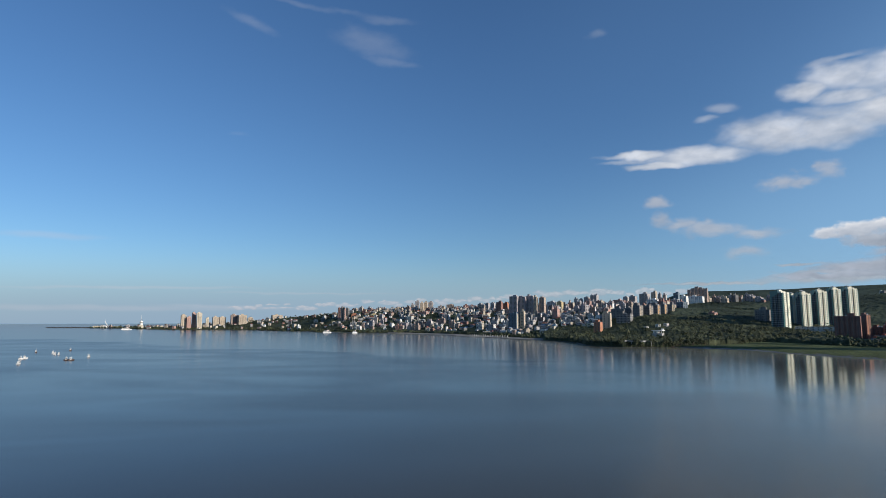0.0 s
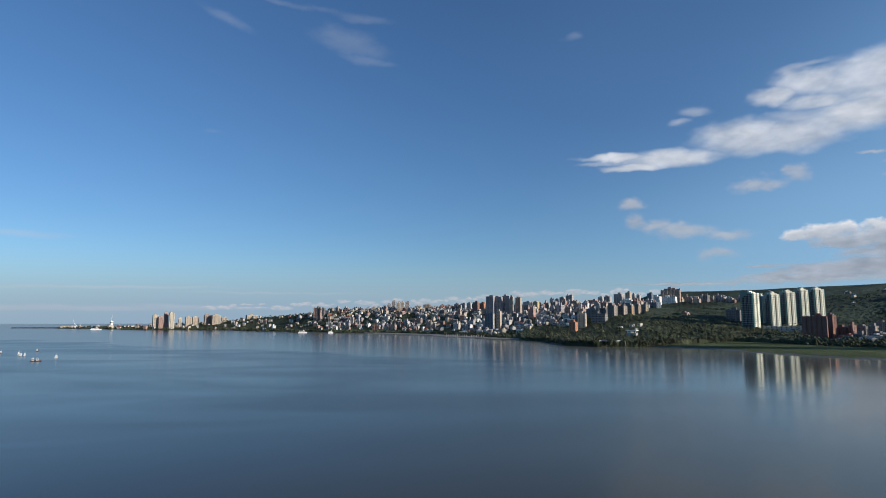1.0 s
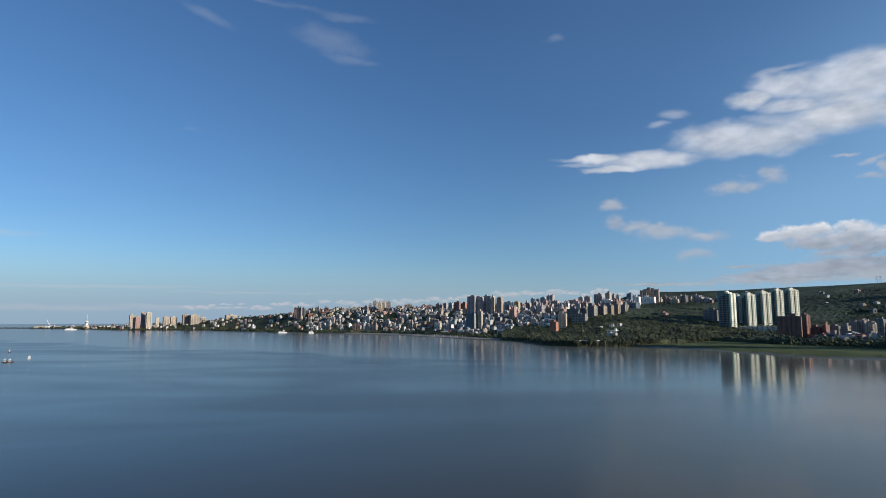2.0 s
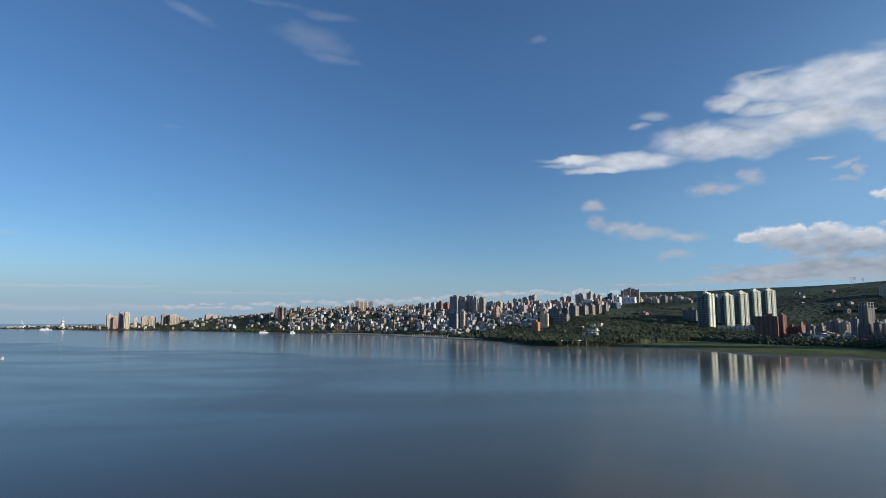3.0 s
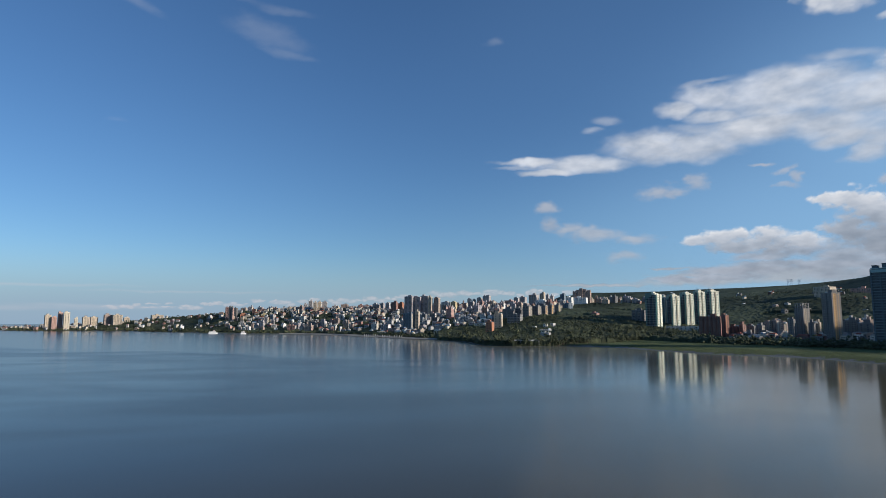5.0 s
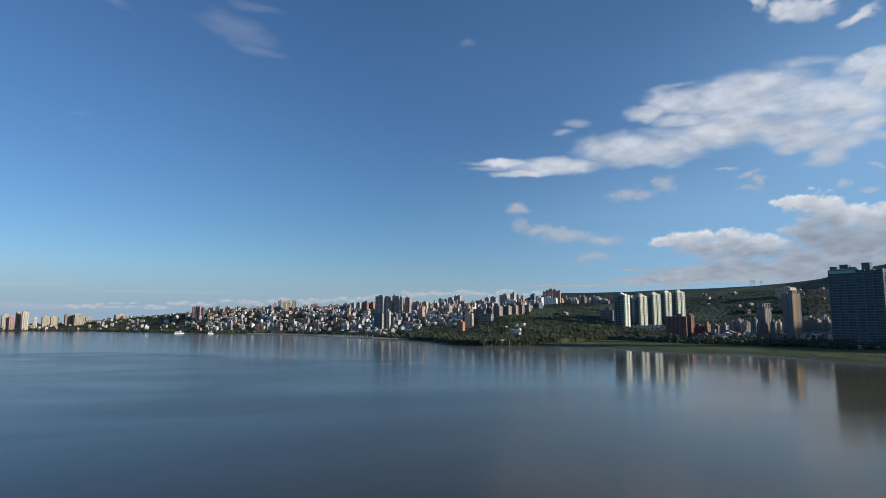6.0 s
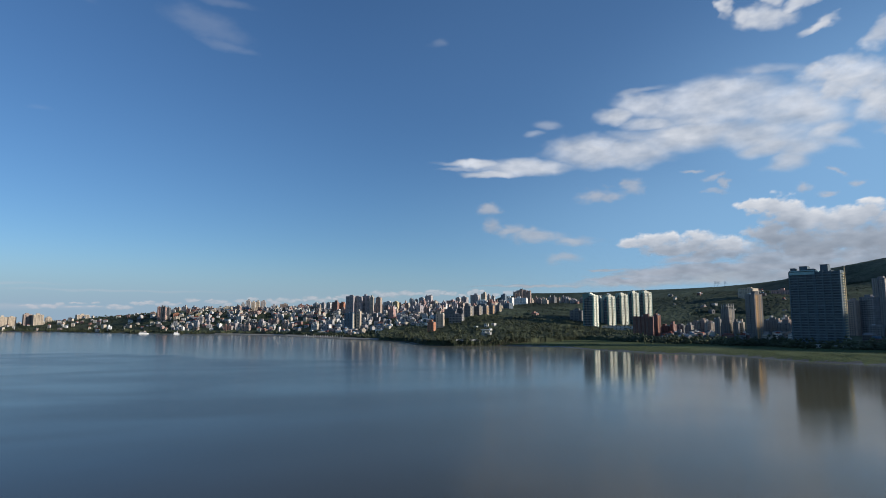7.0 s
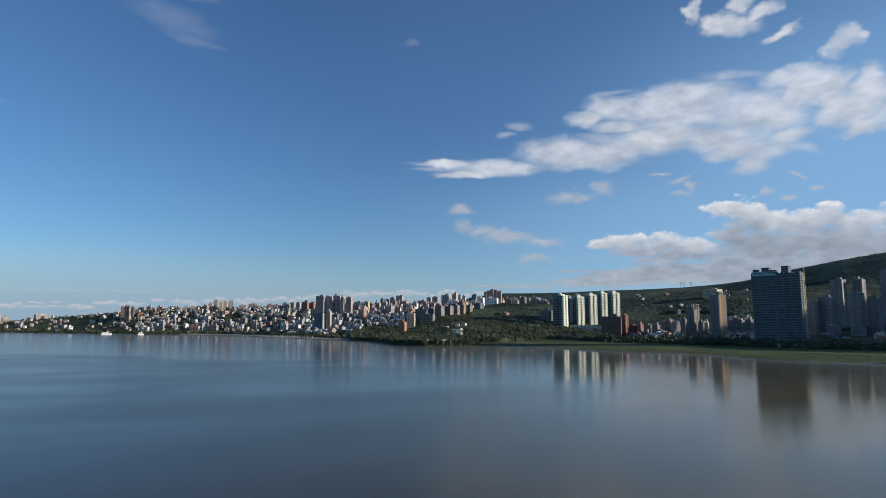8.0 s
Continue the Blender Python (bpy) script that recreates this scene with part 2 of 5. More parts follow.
def stack(name, rects, mat):
    """One closed body whose rectangle (x0, x1, y0, y1, z) changes from level to level."""
    verts, faces = [], []
    for x0, x1, y0, y1, z in rects:
        verts += [(x0, y0, z), (x1, y0, z), (x1, y1, z), (x0, y1, z)]
    for k in range(len(rects) - 1):
        faces += [(k * 4 + i, k * 4 + (i + 1) % 4, k * 4 + 4 + (i + 1) % 4, k * 4 + 4 + i) for i in range(4)]
    m = len(rects) * 4
    return mesh_from(name, verts, faces + [(3, 2, 1, 0), (m - 4, m - 3, m - 2, m - 1)], mat)


def rim(name, w, d, thick, z0, z1, mat):
    """A low wall round the edge of a flat roof."""
    verts, faces = [], []
    for a, b in ((w / 2, d / 2), (w / 2 - thick, d / 2 - thick)):
        for z in (z0, z1):
            verts += [(-a, -b, z), (a, -b, z), (a, b, z), (-a, b, z)]
    for i in range(4):
        j = (i + 1) % 4
        faces += [(i, j, 4 + j, 4 + i), (4 + i, 4 + j, 12 + j, 12 + i), (12 + i, 12 + j, 8 + j, 8 + i), (8 + i, 8 + j, j, i)]
    return mesh_from(name, verts, faces, mat)


def lathe(name, profile, mat, sides=12):
    """A round body from (radius, height) pairs, closed at both ends."""
    verts, faces = [], []
    for r, z in profile:
        verts += [(r * math.cos(2 * math.pi * i / sides), r * math.sin(2 * math.pi * i / sides), z) for i in range(sides)]
    for k in range(len(profile) - 1):
        for i in range(sides):
            j = (i + 1) % sides
            faces.append((k * sides + i, k * sides + j, (k + 1) * sides + j, (k + 1) * sides + i))
    faces.append(tuple(range(sides - 1, -1, -1)))
    faces.append(tuple((len(profile) - 1) * sides + i for i in range(sides)))
    return mesh_from(name, verts, faces, mat)


def part(name, mesh, parent, m=None, label=""):
    ob = new(name, mesh)
    ob.parent = parent
    if m is not None:
        ob.matrix_basis = m
    if label:
        tagged(ob, label)
    return ob


# ---- the land ----
# Shore points by bearing and distance, from the harbour mole round the town and the mangroves.
SHORE = [(-30.6, 2705), (-28.4, 2560), (-26.9, 2400), (-24.3, 2200), (-17.8, 2060), (-13.9, 1805), (-8.7, 1570), (-4.5, 1500), (0.9, 1349),
         (5.1, 1164), (9.3, 1083), (11.4, 988), (14.0, 870), (16.4, 832), (21.2, 838), (25.7, 822), (29.8, 766), (34.0, 708), (39.4, 684),
         (44.0, 648), (48.0, 621), (54.3, 604), (65, 600), (80, 650), (110, 900), (130, 2200), (110, 7000), (60, 8000), (20, 8000),
         (-4, 7000), (-8, 4500), (-13, 3300), (-20, 2800), (-26, 2700)]
shore = np.array([bearing(a, d)[:2] for a, d in SHORE])


def inland(x, y):
    """How far inland a place lies; negative on the water."""
    x, y = np.asarray(x, float), np.asarray(y, float)
    best = np.full(x.shape, 1e9)
    inside = np.zeros(x.shape, bool)
    for (ax, ay), (bx, by) in zip(shore, np.roll(shore, -1, axis=0)):
        dx, dy = bx - ax, by - ay
        s = np.clip(((x - ax) * dx + (y - ay) * dy) / (dx * dx + dy * dy), 0, 1)
        best = np.minimum(best, np.hypot(x - ax - s * dx, y - ay - s * dy))
        cross = ((ay > y) != (by > y)) & (x < dx * (y - ay) / (dy if abs(dy) > 1e-9 else 1e-9) + ax)
        inside ^= cross
    wobble = 6 * np.sin(x / 61 + 1.3 * np.sin(y / 47)) + 4 * np.sin(y / 29 + x / 83)
    return np.where(inside, best, -best) + wobble


# Low hills near the shore: bearing, distance, height, radius.
HILLS = [(32, 1190, -2, 170), (24, 1740, 36, 190), (6, 2020, 46, 360), (-8, 1990, 16, 180), (16, 1370, 14, 160), (21, 1390, 9, 160), (10, 1600, 10, 150), (22.5, 1330, 14, 150), (-6, 2250, 22, 380), (-12, 2420, 15, 200), (36, 2100, 45, 330), (43.5, 1750, 64, 240), (17.5, 1110, 6, 110)]
# The mountain ridge behind: bearing, distance of the crest, its height.
RIDGE = np.array([(12, 3800, 0), (17, 3800, 40), (21, 3800, 150), (24, 3700, 171), (30, 3700, 171), (36, 3500, 175), (40, 3400, 179), (45, 3200, 195),
                  (48.5, 2900, 221), (52, 2750, 237), (55, 2700, 255), (62, 2700, 270), (72, 3000, 150), (90, 3500, 60), (125, 3500, 60)])


def height(x, y):
    x, y = np.asarray(x, float), np.asarray(y, float)
    sd = inland(x, y)
    z = np.clip(sd, -60, 25) * 0.07 + np.clip((sd - 25) / 900, 0, 1) * 11
    far = np.clip(sd / 260, 0, 1)
    far = far * far * (3 - 2 * far)
    for a, d, h, r in HILLS:
        c = bearing(a, d)
        z = z + far * h * np.exp(-((x - c.x) ** 2 + (y - c.y) ** 2) / (2 * r * r))
    # an unseen spur added to the south-east, shading the high-rises from low sun
    u, v = (x - 1685) * 0.866 - (y - 32) * 0.5, (x - 1685) * 0.5 + (y - 32) * 0.866
    z = z + far * 331 * np.exp(-(u / 350) ** 2 / 2 - ((v - 25) / 290) ** 4 / 2)
    az, dist = np.degrees(np.arctan2(x, y)), np.hypot(x, y)
    crest = np.interp(az, RIDGE[:, 0], RIDGE[:, 1])
    tall = np.interp(az, RIDGE[:, 0], RIDGE[:, 2], left=0, right=0)
    z = z + far * tall * np.exp(-((dist - crest) / np.where(dist < crest, 0.26 * crest, 900)) ** 2)
    rough = 2.5 * np.sin(x / 190 + 2 * np.sin(y / 230)) * np.sin(y / 170) + 1.2 * np.sin(x / 71 + y / 97)
    return z + rough * np.clip((sd - 150) / 600, 0, 1)


def ground_at(x, y):
    return float(height(np.array([x]), np.array([y]))[0])


def build_ground():
    xs = np.concatenate([np.arange(-5200, -1800, 120), np.arange(-1800, 1500, 18), np.arange(1500, 2300, 36), np.arange(2300, 5200, 90)])
    ys = np.concatenate([np.arange(-5200, -500, 250), np.arange(-500, 300, 40), np.arange(300, 2700, 18), np.arange(2700, 5200, 70)])
    gx, gy = np.meshgrid(xs, ys)
    gz = height(gx, gy)
    nx, ny = len(xs), len(ys)
    verts = np.stack([gx, gy, gz], -1).reshape(-1, 3)
    i = (np.arange(ny - 1)[:, None] * nx + np.arange(nx - 1)[None, :]).ravel()
    tris = np.concatenate([np.stack([i, i + 1, i + nx + 1], 1), np.stack([i, i + nx + 1, i + nx], 1)])
    me = triangles("ground", verts, tris, GROUND)
    me.materials.append(MUD)
    me.materials.append(MARSH)
    mid = verts[tris].mean(1)
    low = mid[:, 2] < 0.9
    flat = (inland(mid[:, 0], mid[:, 1]) < 170) & (np.degrees(np.arctan2(mid[:, 0], mid[:, 1])) > 25) & (mid[:, 0] > 0)
    me.polygons.foreach_set("material_index", np.where(low, 1, np.where(flat, 2, 0)).astype(np.int32))
    me.polygons.foreach_set("use_smooth", np.ones(len(tris), bool))
    return tagged(new("ground", me), "grassy river bank rising to wooded hills", "ground", kind="structure")


build_ground()
ring = [(5400 * math.cos(2 * math.pi * i / 96), 5400 * math.sin(2 * math.pi * i / 96), 0) for i in range(96)]
tagged(new("water", mesh_from("water", ring, [tuple(range(96))], WATER)), "calm silty blue-grey river mouth water", "water", kind="structure")

# ---- buildings ----
FOOTPRINTS = []
CACHE = {}


def once(key, make):
    """Alike parts share one mesh."""
    if key not in CACHE:
        CACHE[key] = make()
    return CACHE[key]


def window_strip(width, tall, frame_mat, step=3.2, wide=1.9, bays=1, sill=0.8):
    """A storey's row of panes along one side, set back in one connected surround, centred on x, proud of y = 0."""
    xs, ys, glass = [], [], []

    def run(x, y, pane):
        xs.append(x)
        ys.append(y)
        glass.append(pane)

    run(-width / 2 + 0.3, -0.16, False)
    for b in range(bays):
        mid = (b + 0.5) * width / bays - width / 2
        n = max(1, int((width / bays - 1.6) / step))
        x0 = mid - n * step / 2
        for i in range(n):
            a, c = x0 + i * step + (step - wide) / 2, x0 + i * step + (step + wide) / 2
            run(a, -0.16, False)
            run(a, -0.02, True)
            run(c, -0.02, False)
            run(c, -0.16, False)
    run(width / 2 - 0.3, -0.16, False)
    n = len(xs)
    verts = [(x, y, z) for z in (sill, sill + tall) for x, y in zip(xs, ys)] + [(xs[0], 0.1, sill), (xs[-1], 0.1, sill), (xs[0], 0.1, sill + tall), (xs[-1], 0.1, sill + tall)]
    faces = [(i, i + 1, n + i + 1, n + i) for i in range(n - 1)]
    faces += [(2 * n, 2 * n + 1, *range(n - 1, -1, -1)), (2 * n + 3, 2 * n + 2, *range(n, 2 * n)), (2 * n, 0, n, 2 * n + 2), (n - 1, 2 * n + 1, 2 * n + 3, 2 * n - 1)]
    me = mesh_from("ribbon_window", verts, faces, [frame_mat, GLASS])
    me.polygons.foreach_set("material_index", [int(g) for g in glass[:-1]] + [0, 0, 0, 0])
    return me


def storeys(strip, count, storey):
    """A strip of panes repeated on every storey, for the blocks far off."""
    verts = [(v.co.x, v.co.y, v.co.z + f * storey) for f in range(count) for v in strip.vertices]
    step = len(strip.vertices)
    faces = [[i + f * step for i in q.vertices] for f in range(count) for q in strip.polygons]
    me = mesh_from("glazing", verts, faces, list(strip.materials))
    me.polygons.foreach_set("material_index", [q.material_index for f in range(count) for q in strip.polygons])
    return me


def roof_things(top, w, d, z, rng, walls, pinnacles=False):
    """Parapet, stair house and water tanks on a flat roof."""
    part("parapet", rim("parapet", w, d, 0.35, z, z + 1.2, walls), top)
    sw, sd, sh = min(w * 0.45, 6 + rng.random() * 4), min(d * 0.5, 6), 3.2 + rng.random() * 2.6
    sx = (rng.random() - 0.5) * (w - sw) * 0.7
    a, b = sx - sw / 2, sx + sw / 2
    part("stair_house", stack("stair_house", [(a, b, -sd / 2, sd / 2, z), (a, b, -sd / 2, sd / 2, z + sh), (a - .3, b + .3, -sd / 2 - .3, sd / 2 + .3, z + sh),
                                              (a - .3, b + .3, -sd / 2 - .3, sd / 2 + .3, z + sh + .35)], walls), top)
    for k in range(rng.choice((1, 2))):
        tank = once("tank", lambda: lathe("water_tank", [(1.0, 0), (1.15, 0.15), (1.15, 2.1), (0.9, 2.5), (0.25, 2.7)], STEEL))
        part("water_tank", tank, top, pose(sx + (1 if sx < 0 else -1) * (sw / 2 + 2 + k * 2.8), (rng.random() - 0.5) * d * 0.4, z))


def block(az, dist, wide, top_z, color, turn=25, ratio=0.75, bays=2, kind="apartment_block", label="", storey=3.2, trim=None,
          balconies=False, group="", roof=True, floor=None, spire=False, flank=None):
    """A storeyed building: bays with recesses, slab edges, rows of windows on three sides, roof structures."""
    c = bearing(az, dist)
    rng = random.Random(int(az * 100) * 31 + int(dist))
    s = abs(math.sin(radians(turn)))
    w = wide / (abs(math.cos(radians(turn))) + ratio * s)
    d = max(w * ratio, 7.0)
    land = ground_at(c.x, c.y)
    z0 = land if floor is None else floor
    h = max(top_z - z0, 6.0)
    n = max(2, round(h / storey))
    h = n * storey
    FOOTPRINTS.append((c.x, c.y, max(w, d) * 0.62))
    top = new(kind)
    top.matrix_basis = pose(c.x, c.y, top_z - h, 0, 0, -(az + turn))
    tagged(top, label or f"{n}-storey {color} tiled apartment block with rows of windows", "building", group)
    wall = WALLS[color]
    # bays stand proud of the recesses between them
    rec, gap, bw = 1.3, 1.6, w / bays
    half = [(-w / 2, -d / 2)]
    for i in range(1, bays):
        x = -w / 2 + i * bw
        half += [(x - gap / 2, -d / 2), (x - gap / 2, -d / 2 + rec), (x + gap / 2, -d / 2 + rec), (x + gap / 2, -d / 2)]
    half += [(w / 2, -d / 2), (w / 2, -d * 0.36), (w / 2 - 0.4, -d * 0.36)]
    part("wall", prism("wall", half + [(-x, -y) for x, y in half], min(land - (top_z - h), 0) - 6, h, wall), top)
    front = once(("win", round(w, 1), bays, color), lambda: window_strip(w, 1.55, wall, bays=bays))
    # flank: a sunlit tone painted on the side that faces the sun
    flank_mat = WALLS[flank or color]
    side = once(("side", round(d * 0.7), flank or color), lambda: window_strip(round(d * 0.7), 1.55, flank_mat))
    if flank:
        part("side_cladding", boxes("side_cladding", [(w / 2 - 0.42, w / 2 - 0.25, -d * 0.358, d * 0.358, 0, h)], flank_mat), top, None, f"{flank} side wall in its sunlit tone")
    sides = (1, -1) if dist < 1300 else ((1,) if turn > -5 else (-1,))
    slab = boxes("floor_slab", [(-w / 2 - 0.3, w / 2 + 0.3, -d / 2 - 0.35, d / 2 + 0.35, -0.18, 0.12)], trim or wall)
    rows = [(front, pose(0, -d / 2, 0))] + [(side, pose(k * (w / 2 - (0.25 if flank and k > 0 else 0.4)), 0, 0, 0, 0, 90 * k)) for k in sides]
    for strip, m in rows if dist > 1500 else ():
        tagged(part("glazing", storeys(strip, n, storey), top, m), kind="stuff")
    for f in range(n):
        z = f * storey
        for strip, m in rows if dist <= 1500 else ():
            part("ribbon_window", strip, top, pose(0, 0, z) @ m)
        if f and (balconies or f % 2 == 0):
            part("floor_slab", slab, top, pose(0, 0, z))
    if roof:
        roof_things(top, w, d, h, rng, wall)
    if spire:
        for x in (-0.36, 0.36):
            part("spire", stack("spire", [(x * w - 1.6, x * w + 1.6, -1.6, 1.6, h), (x * w - 1.6, x * w + 1.6, -1.6, 1.6, h + 3.5), (x * w - .1, x * w + .1, -.1, .1, h + 7)], wall), top)
    return top, w, d, h


def frame_top(top, w, d, h):
    """An open concrete frame of two storeys above the roof."""
    for x in (-0.42, -0.14, 0.14, 0.42):
        for y in (-0.4, 0.4):
            part("column", boxes("column", [(x * w - .4, x * w + .4, y * d - .4, y * d + .4, h, h + 8.4)], CONCRETE), top)
    for z in (3.8, 8.0):
        part("frame_slab", boxes("frame_slab", [(-w * 0.46, w * 0.46, -d * 0.46, d * 0.46, h + z, h + z + .5)], CONCRETE), top)


# Each block: bearing, distance, width across the view, height of the roof, colour, turn.
block(-23.28, 2250, 18, 47, "beige", -12)
block(-22.85, 2240, 16, 41, "pink", -12)
block(-22.44, 2250, 14, 55, "pink", -12, bays=1)
block(-22.01, 2220, 18, 55, "cream", -12)
block(-21.34, 2300, 11, 37, "cream", -12, bays=1)
block(-20.65, 2300, 23, 41, "beige", -12)
block(-20.08, 2320, 23, 41, "beige", -12)
block(-19.11, 2300, 25, 49, "brown", -12, bays=2)
block(-18.41, 2280, 31, 48, "beige", -12, bays=3)
block(-17.72, 2330, 20, 39, "beige", -12)
block(-15.41, 2400, 42, 49, "beige", -12, bays=4)
block(-9.56, 1980, 13, 65, "brown", 10, bays=1)
block(-9.09, 1970, 16, 61, "brown", 10)
block(-8.27, 1900, 24, 50, "orange", 10, bays=2)
block(-6.55, 1850, 19, 49, "yellow", 10)
block(-4.88, 1950, 22, 68, "grey", 10)
block(-4.19, 1940, 22, 70, "beige", 10)
block(-3.60, 1960, 18, 65, "beige", 10)
block(-3.01, 1850, 35, 51, "ochre", 10, bays=3)
block(-2.88, 2000, 13, 82, "dark", 10, bays=1, flank="beige")
block(-2.45, 1960, 13, 92, "dark", 10, bays=1, flank="beige")
block(-2.02, 1900, 12, 85, "beige", 10, bays=1)
block(-1.63, 1910, 12, 87, "beige", 10, bays=1)
block(-1.16, 1920, 16, 88, "dark", 10, flank="beige")
block(-0.19, 2000, 17, 77, "dark", 10)
block(0.67, 2000, 24, 82, "brown", 10, bays=2)
block(1.48, 2000, 13, 71, "dark", 10, bays=1)
block(2.18, 1950, 16, 79, "red", 10)
block(2.74, 1960, 18, 78, "red", 10)
block(3.55, 1950, 18, 83, "grey", 28)
block(4.19, 1930, 18, 84, "dark", 28)
block(4.75, 1950, 16, 86, "grey", 28)
block(5.37, 1780, 20, 84, "red", 28)
block(5.98, 1800, 18, 81, "orange", 28)
block(6.74, 1560, 24, 93, "umber", 30, ratio=0.45)
block(7.49, 1560, 24, 92, "umber", 30, ratio=0.45)
block(8.26, 1560, 24, 94, "umber", 30, ratio=0.45, flank="beige")
block(8.77, 1540, 11, 90, "beige", 28, bays=1)
block(9.40, 1540, 17, 89, "brown", 28, flank="beige")
block(10.26, 1650, 26, 81, "grey", 28, bays=2)
block(11.01, 1640, 18, 81, "yellow", 28)
block(12.50, 1900, 14, 97, "grey", 28, flank="beige")
block(12.95, 1910, 12, 96, "dark", 28, bays=1)
block(13.46, 1900, 18, 101, "grey", 28, flank="beige")
block(14.15, 1880, 25, 106, "dark", 25, bays=2, spire=True)
block(15.02, 1950, 22, 86, "dark", 28)
block(13.25, 1750, 52, 70, "white", 15, bays=5, ratio=0.45, floor=59)
block(16.25, 1850, 31, 91, "pink", 28, bays=3)
block(16.95, 1900, 18, 101, "grey", 28)
block(17.57, 1880, 23, 102, "dark", 28)
block(18.57, 1850, 31, 108, "dark", 28, bays=3)
block(19.38, 1800, 17, 110, "beige", 28)
block(19.86, 1830, 10, 106, "dark", 28, bays=1)
block(20.27, 1840, 12, 104, "grey", 28, bays=1)
block(19.24, 1650, 29, 85, "white", 15, bays=3, ratio=0.45, floor=74)
block(21.26, 1700, 16, 103, "blue", 28)
block(21.90, 1680, 19, 94, "white", 28)
block(22.79, 1745, 44, 94.8, "white", 15, bays=4, ratio=0.45, floor=81)
block(22.31, 1760, 9, 110, "brown", 20, bays=1, spire=True)
block(22.61, 1760, 11, 113, "brown", 20, bays=1, spire=True)
block(22.93, 1760, 11, 118, "brown", 20, bays=1, spire=True)
block(23.25, 1760, 11, 115, "brown", 20, bays=1, spire=True)
block(23.62, 1760, 14, 113, "brown", 20, bays=1, spire=True)
block(6.74, 1330, 26, 48, "blue", 32, bays=3, flank="cream")
block(7.54, 1325, 11, 52, "beige", 28, bays=1)
block(8.19, 1400, 13, 46, "slate", 28, bays=1)
block(24.15, 1310, 17, 48, "red", 36, bays=1, flank="pink")
block(23.25, 1300, 26, 35, "slate", 30)
block(27.96, 1280, 27, 53, "slate", 32, bays=2)
frame_top(*block(40.78, 1000, 19, 51, "slate", 46, bays=2, flank="beige", label="bare concrete tower block with an open frame on its roof"))
block(39.99, 985, 9, 36, "slate", 20, bays=1)
block(41.41, 990, 8, 31, "slate", 20, bays=1)
block(41.78, 1010, 8, 31, "beige", 15, bays=1, ratio=0.45)
block(42.82, 960, 22, 71, "slate", 48, flank="ochre")
block(42.45, 1620, 44, 108, "beige", 28, bays=3)
block(44.92, 1700, 45, 106, "pink", 15, bays=4, ratio=0.45)
block(50.83, 1086, 24, 68, "dusk", 28, trim=CONCRETE, balconies=True)
block(49.75, 1080, 17, 63, "brown", 28, bays=1)
block(51.65, 1176, 23, 100, "dusk", 28, flank="cream", trim=CONCRETE, balconies=True)
block(53.02, 1188, 18, 100, "dusk", 28, flank="cream")
block(52.78, 1080, 20, 74, "dusk", 28, trim=CONCRETE, balconies=True)
block(53.94, 1080, 19, 66, "dusk", 28, bays=1)
block(54.97, 1260, 26, 117, "dusk", 28)
block(51.18, 1062, 19, 27, "dusk", 15, ratio=0.45)
block(52.76, 1056, 18, 27, "dusk", 15, bays=1, ratio=0.45)
block(14.41, 1120, 16, 30, "orange", 28)
block(15.21, 1180, 17, 46, "beige", 12)
block(10.97, 1500, 22, 56, "beige", 30)
block(11.82, 1480, 22, 51, "grey", 30)
block(16.36, 1700, 29, 76, "cream", 30, bays=2)
block(13.79, 1550, 32, 49, "white", 15, bays=3, ratio=0.45)
block(12.83, 1350, 18, 44, "brown", 30)
block(16.20, 1270, 26, 56, "slate", 30, bays=2)
block(16.77, 1215, 31, 46, "slate", 26, bays=4, ratio=0.4, trim=WALLS["plaster"], balconies=True)
block(17.17, 1290, 17, 58, "slate", 30, bays=1)
block(17.95, 1255, 20, 62, "slate", 38, ratio=0.75, flank="beige")
block(18.81, 1270, 20, 62, "slate", 38, flank="beige")
block(19.54, 1300, 15, 64, "slate", 40, bays=1, flank="ochre")
block(20.13, 1320, 15, 66, "slate", 40, bays=1, flank="ochre")
block(20.75, 1340, 16, 66, "slate", 40, bays=1, flank="yellow")
block(31.7, 1195, 62, 24, "plaster", 8, ratio=0.12, bays=8, roof=False, kind="podium_building", label="long low pale podium at the foot of the white towers")
block(33.85, 1055, 33, 40, "brick", 6, bays=5, ratio=0.4, label="broad dark-red brick apartment block below the white towers")
block(35.00, 1075, 13, 42, "brick", 42, bays=1, flank="orange")
# white landmarks on the shore and in the woods
block(-13.42, 1850, 10, 15, "white", -20, bays=1, kind="chapel", label="small white building with a stepped top by the water")
block(-12.35, 1830, 7, 10, "white", -20, bays=1, kind="shore_house", label="small white house on the wooded shore")
for az, dist, wide, top in ((19.6, 1120, 7, 28), (20.3, 1125, 8, 29), (18.6, 1090, 7, 24)):
    block(az, dist, wide, top, "plaster", 35, bays=1, roof=False, kind="garden_house", label="small pale house among the trees of the slope", group="garden houses")
for az, dist, wide, top in ((47.3, 815, 9, 8.2), (48.6, 812, 12, 7.6), (49.6, 820, 8, 7.4)):
    block(az, dist, wide, top, "plaster", 12, ratio=0.5, bays=1, roof=False, kind="marsh_shed", label="low pale shed at the back of the marsh", group="marsh sheds")
block(36.15, 1900, 9, 104, "white", 20, bays=1, kind="hill_house", label="white house standing alone on the wooded hill")
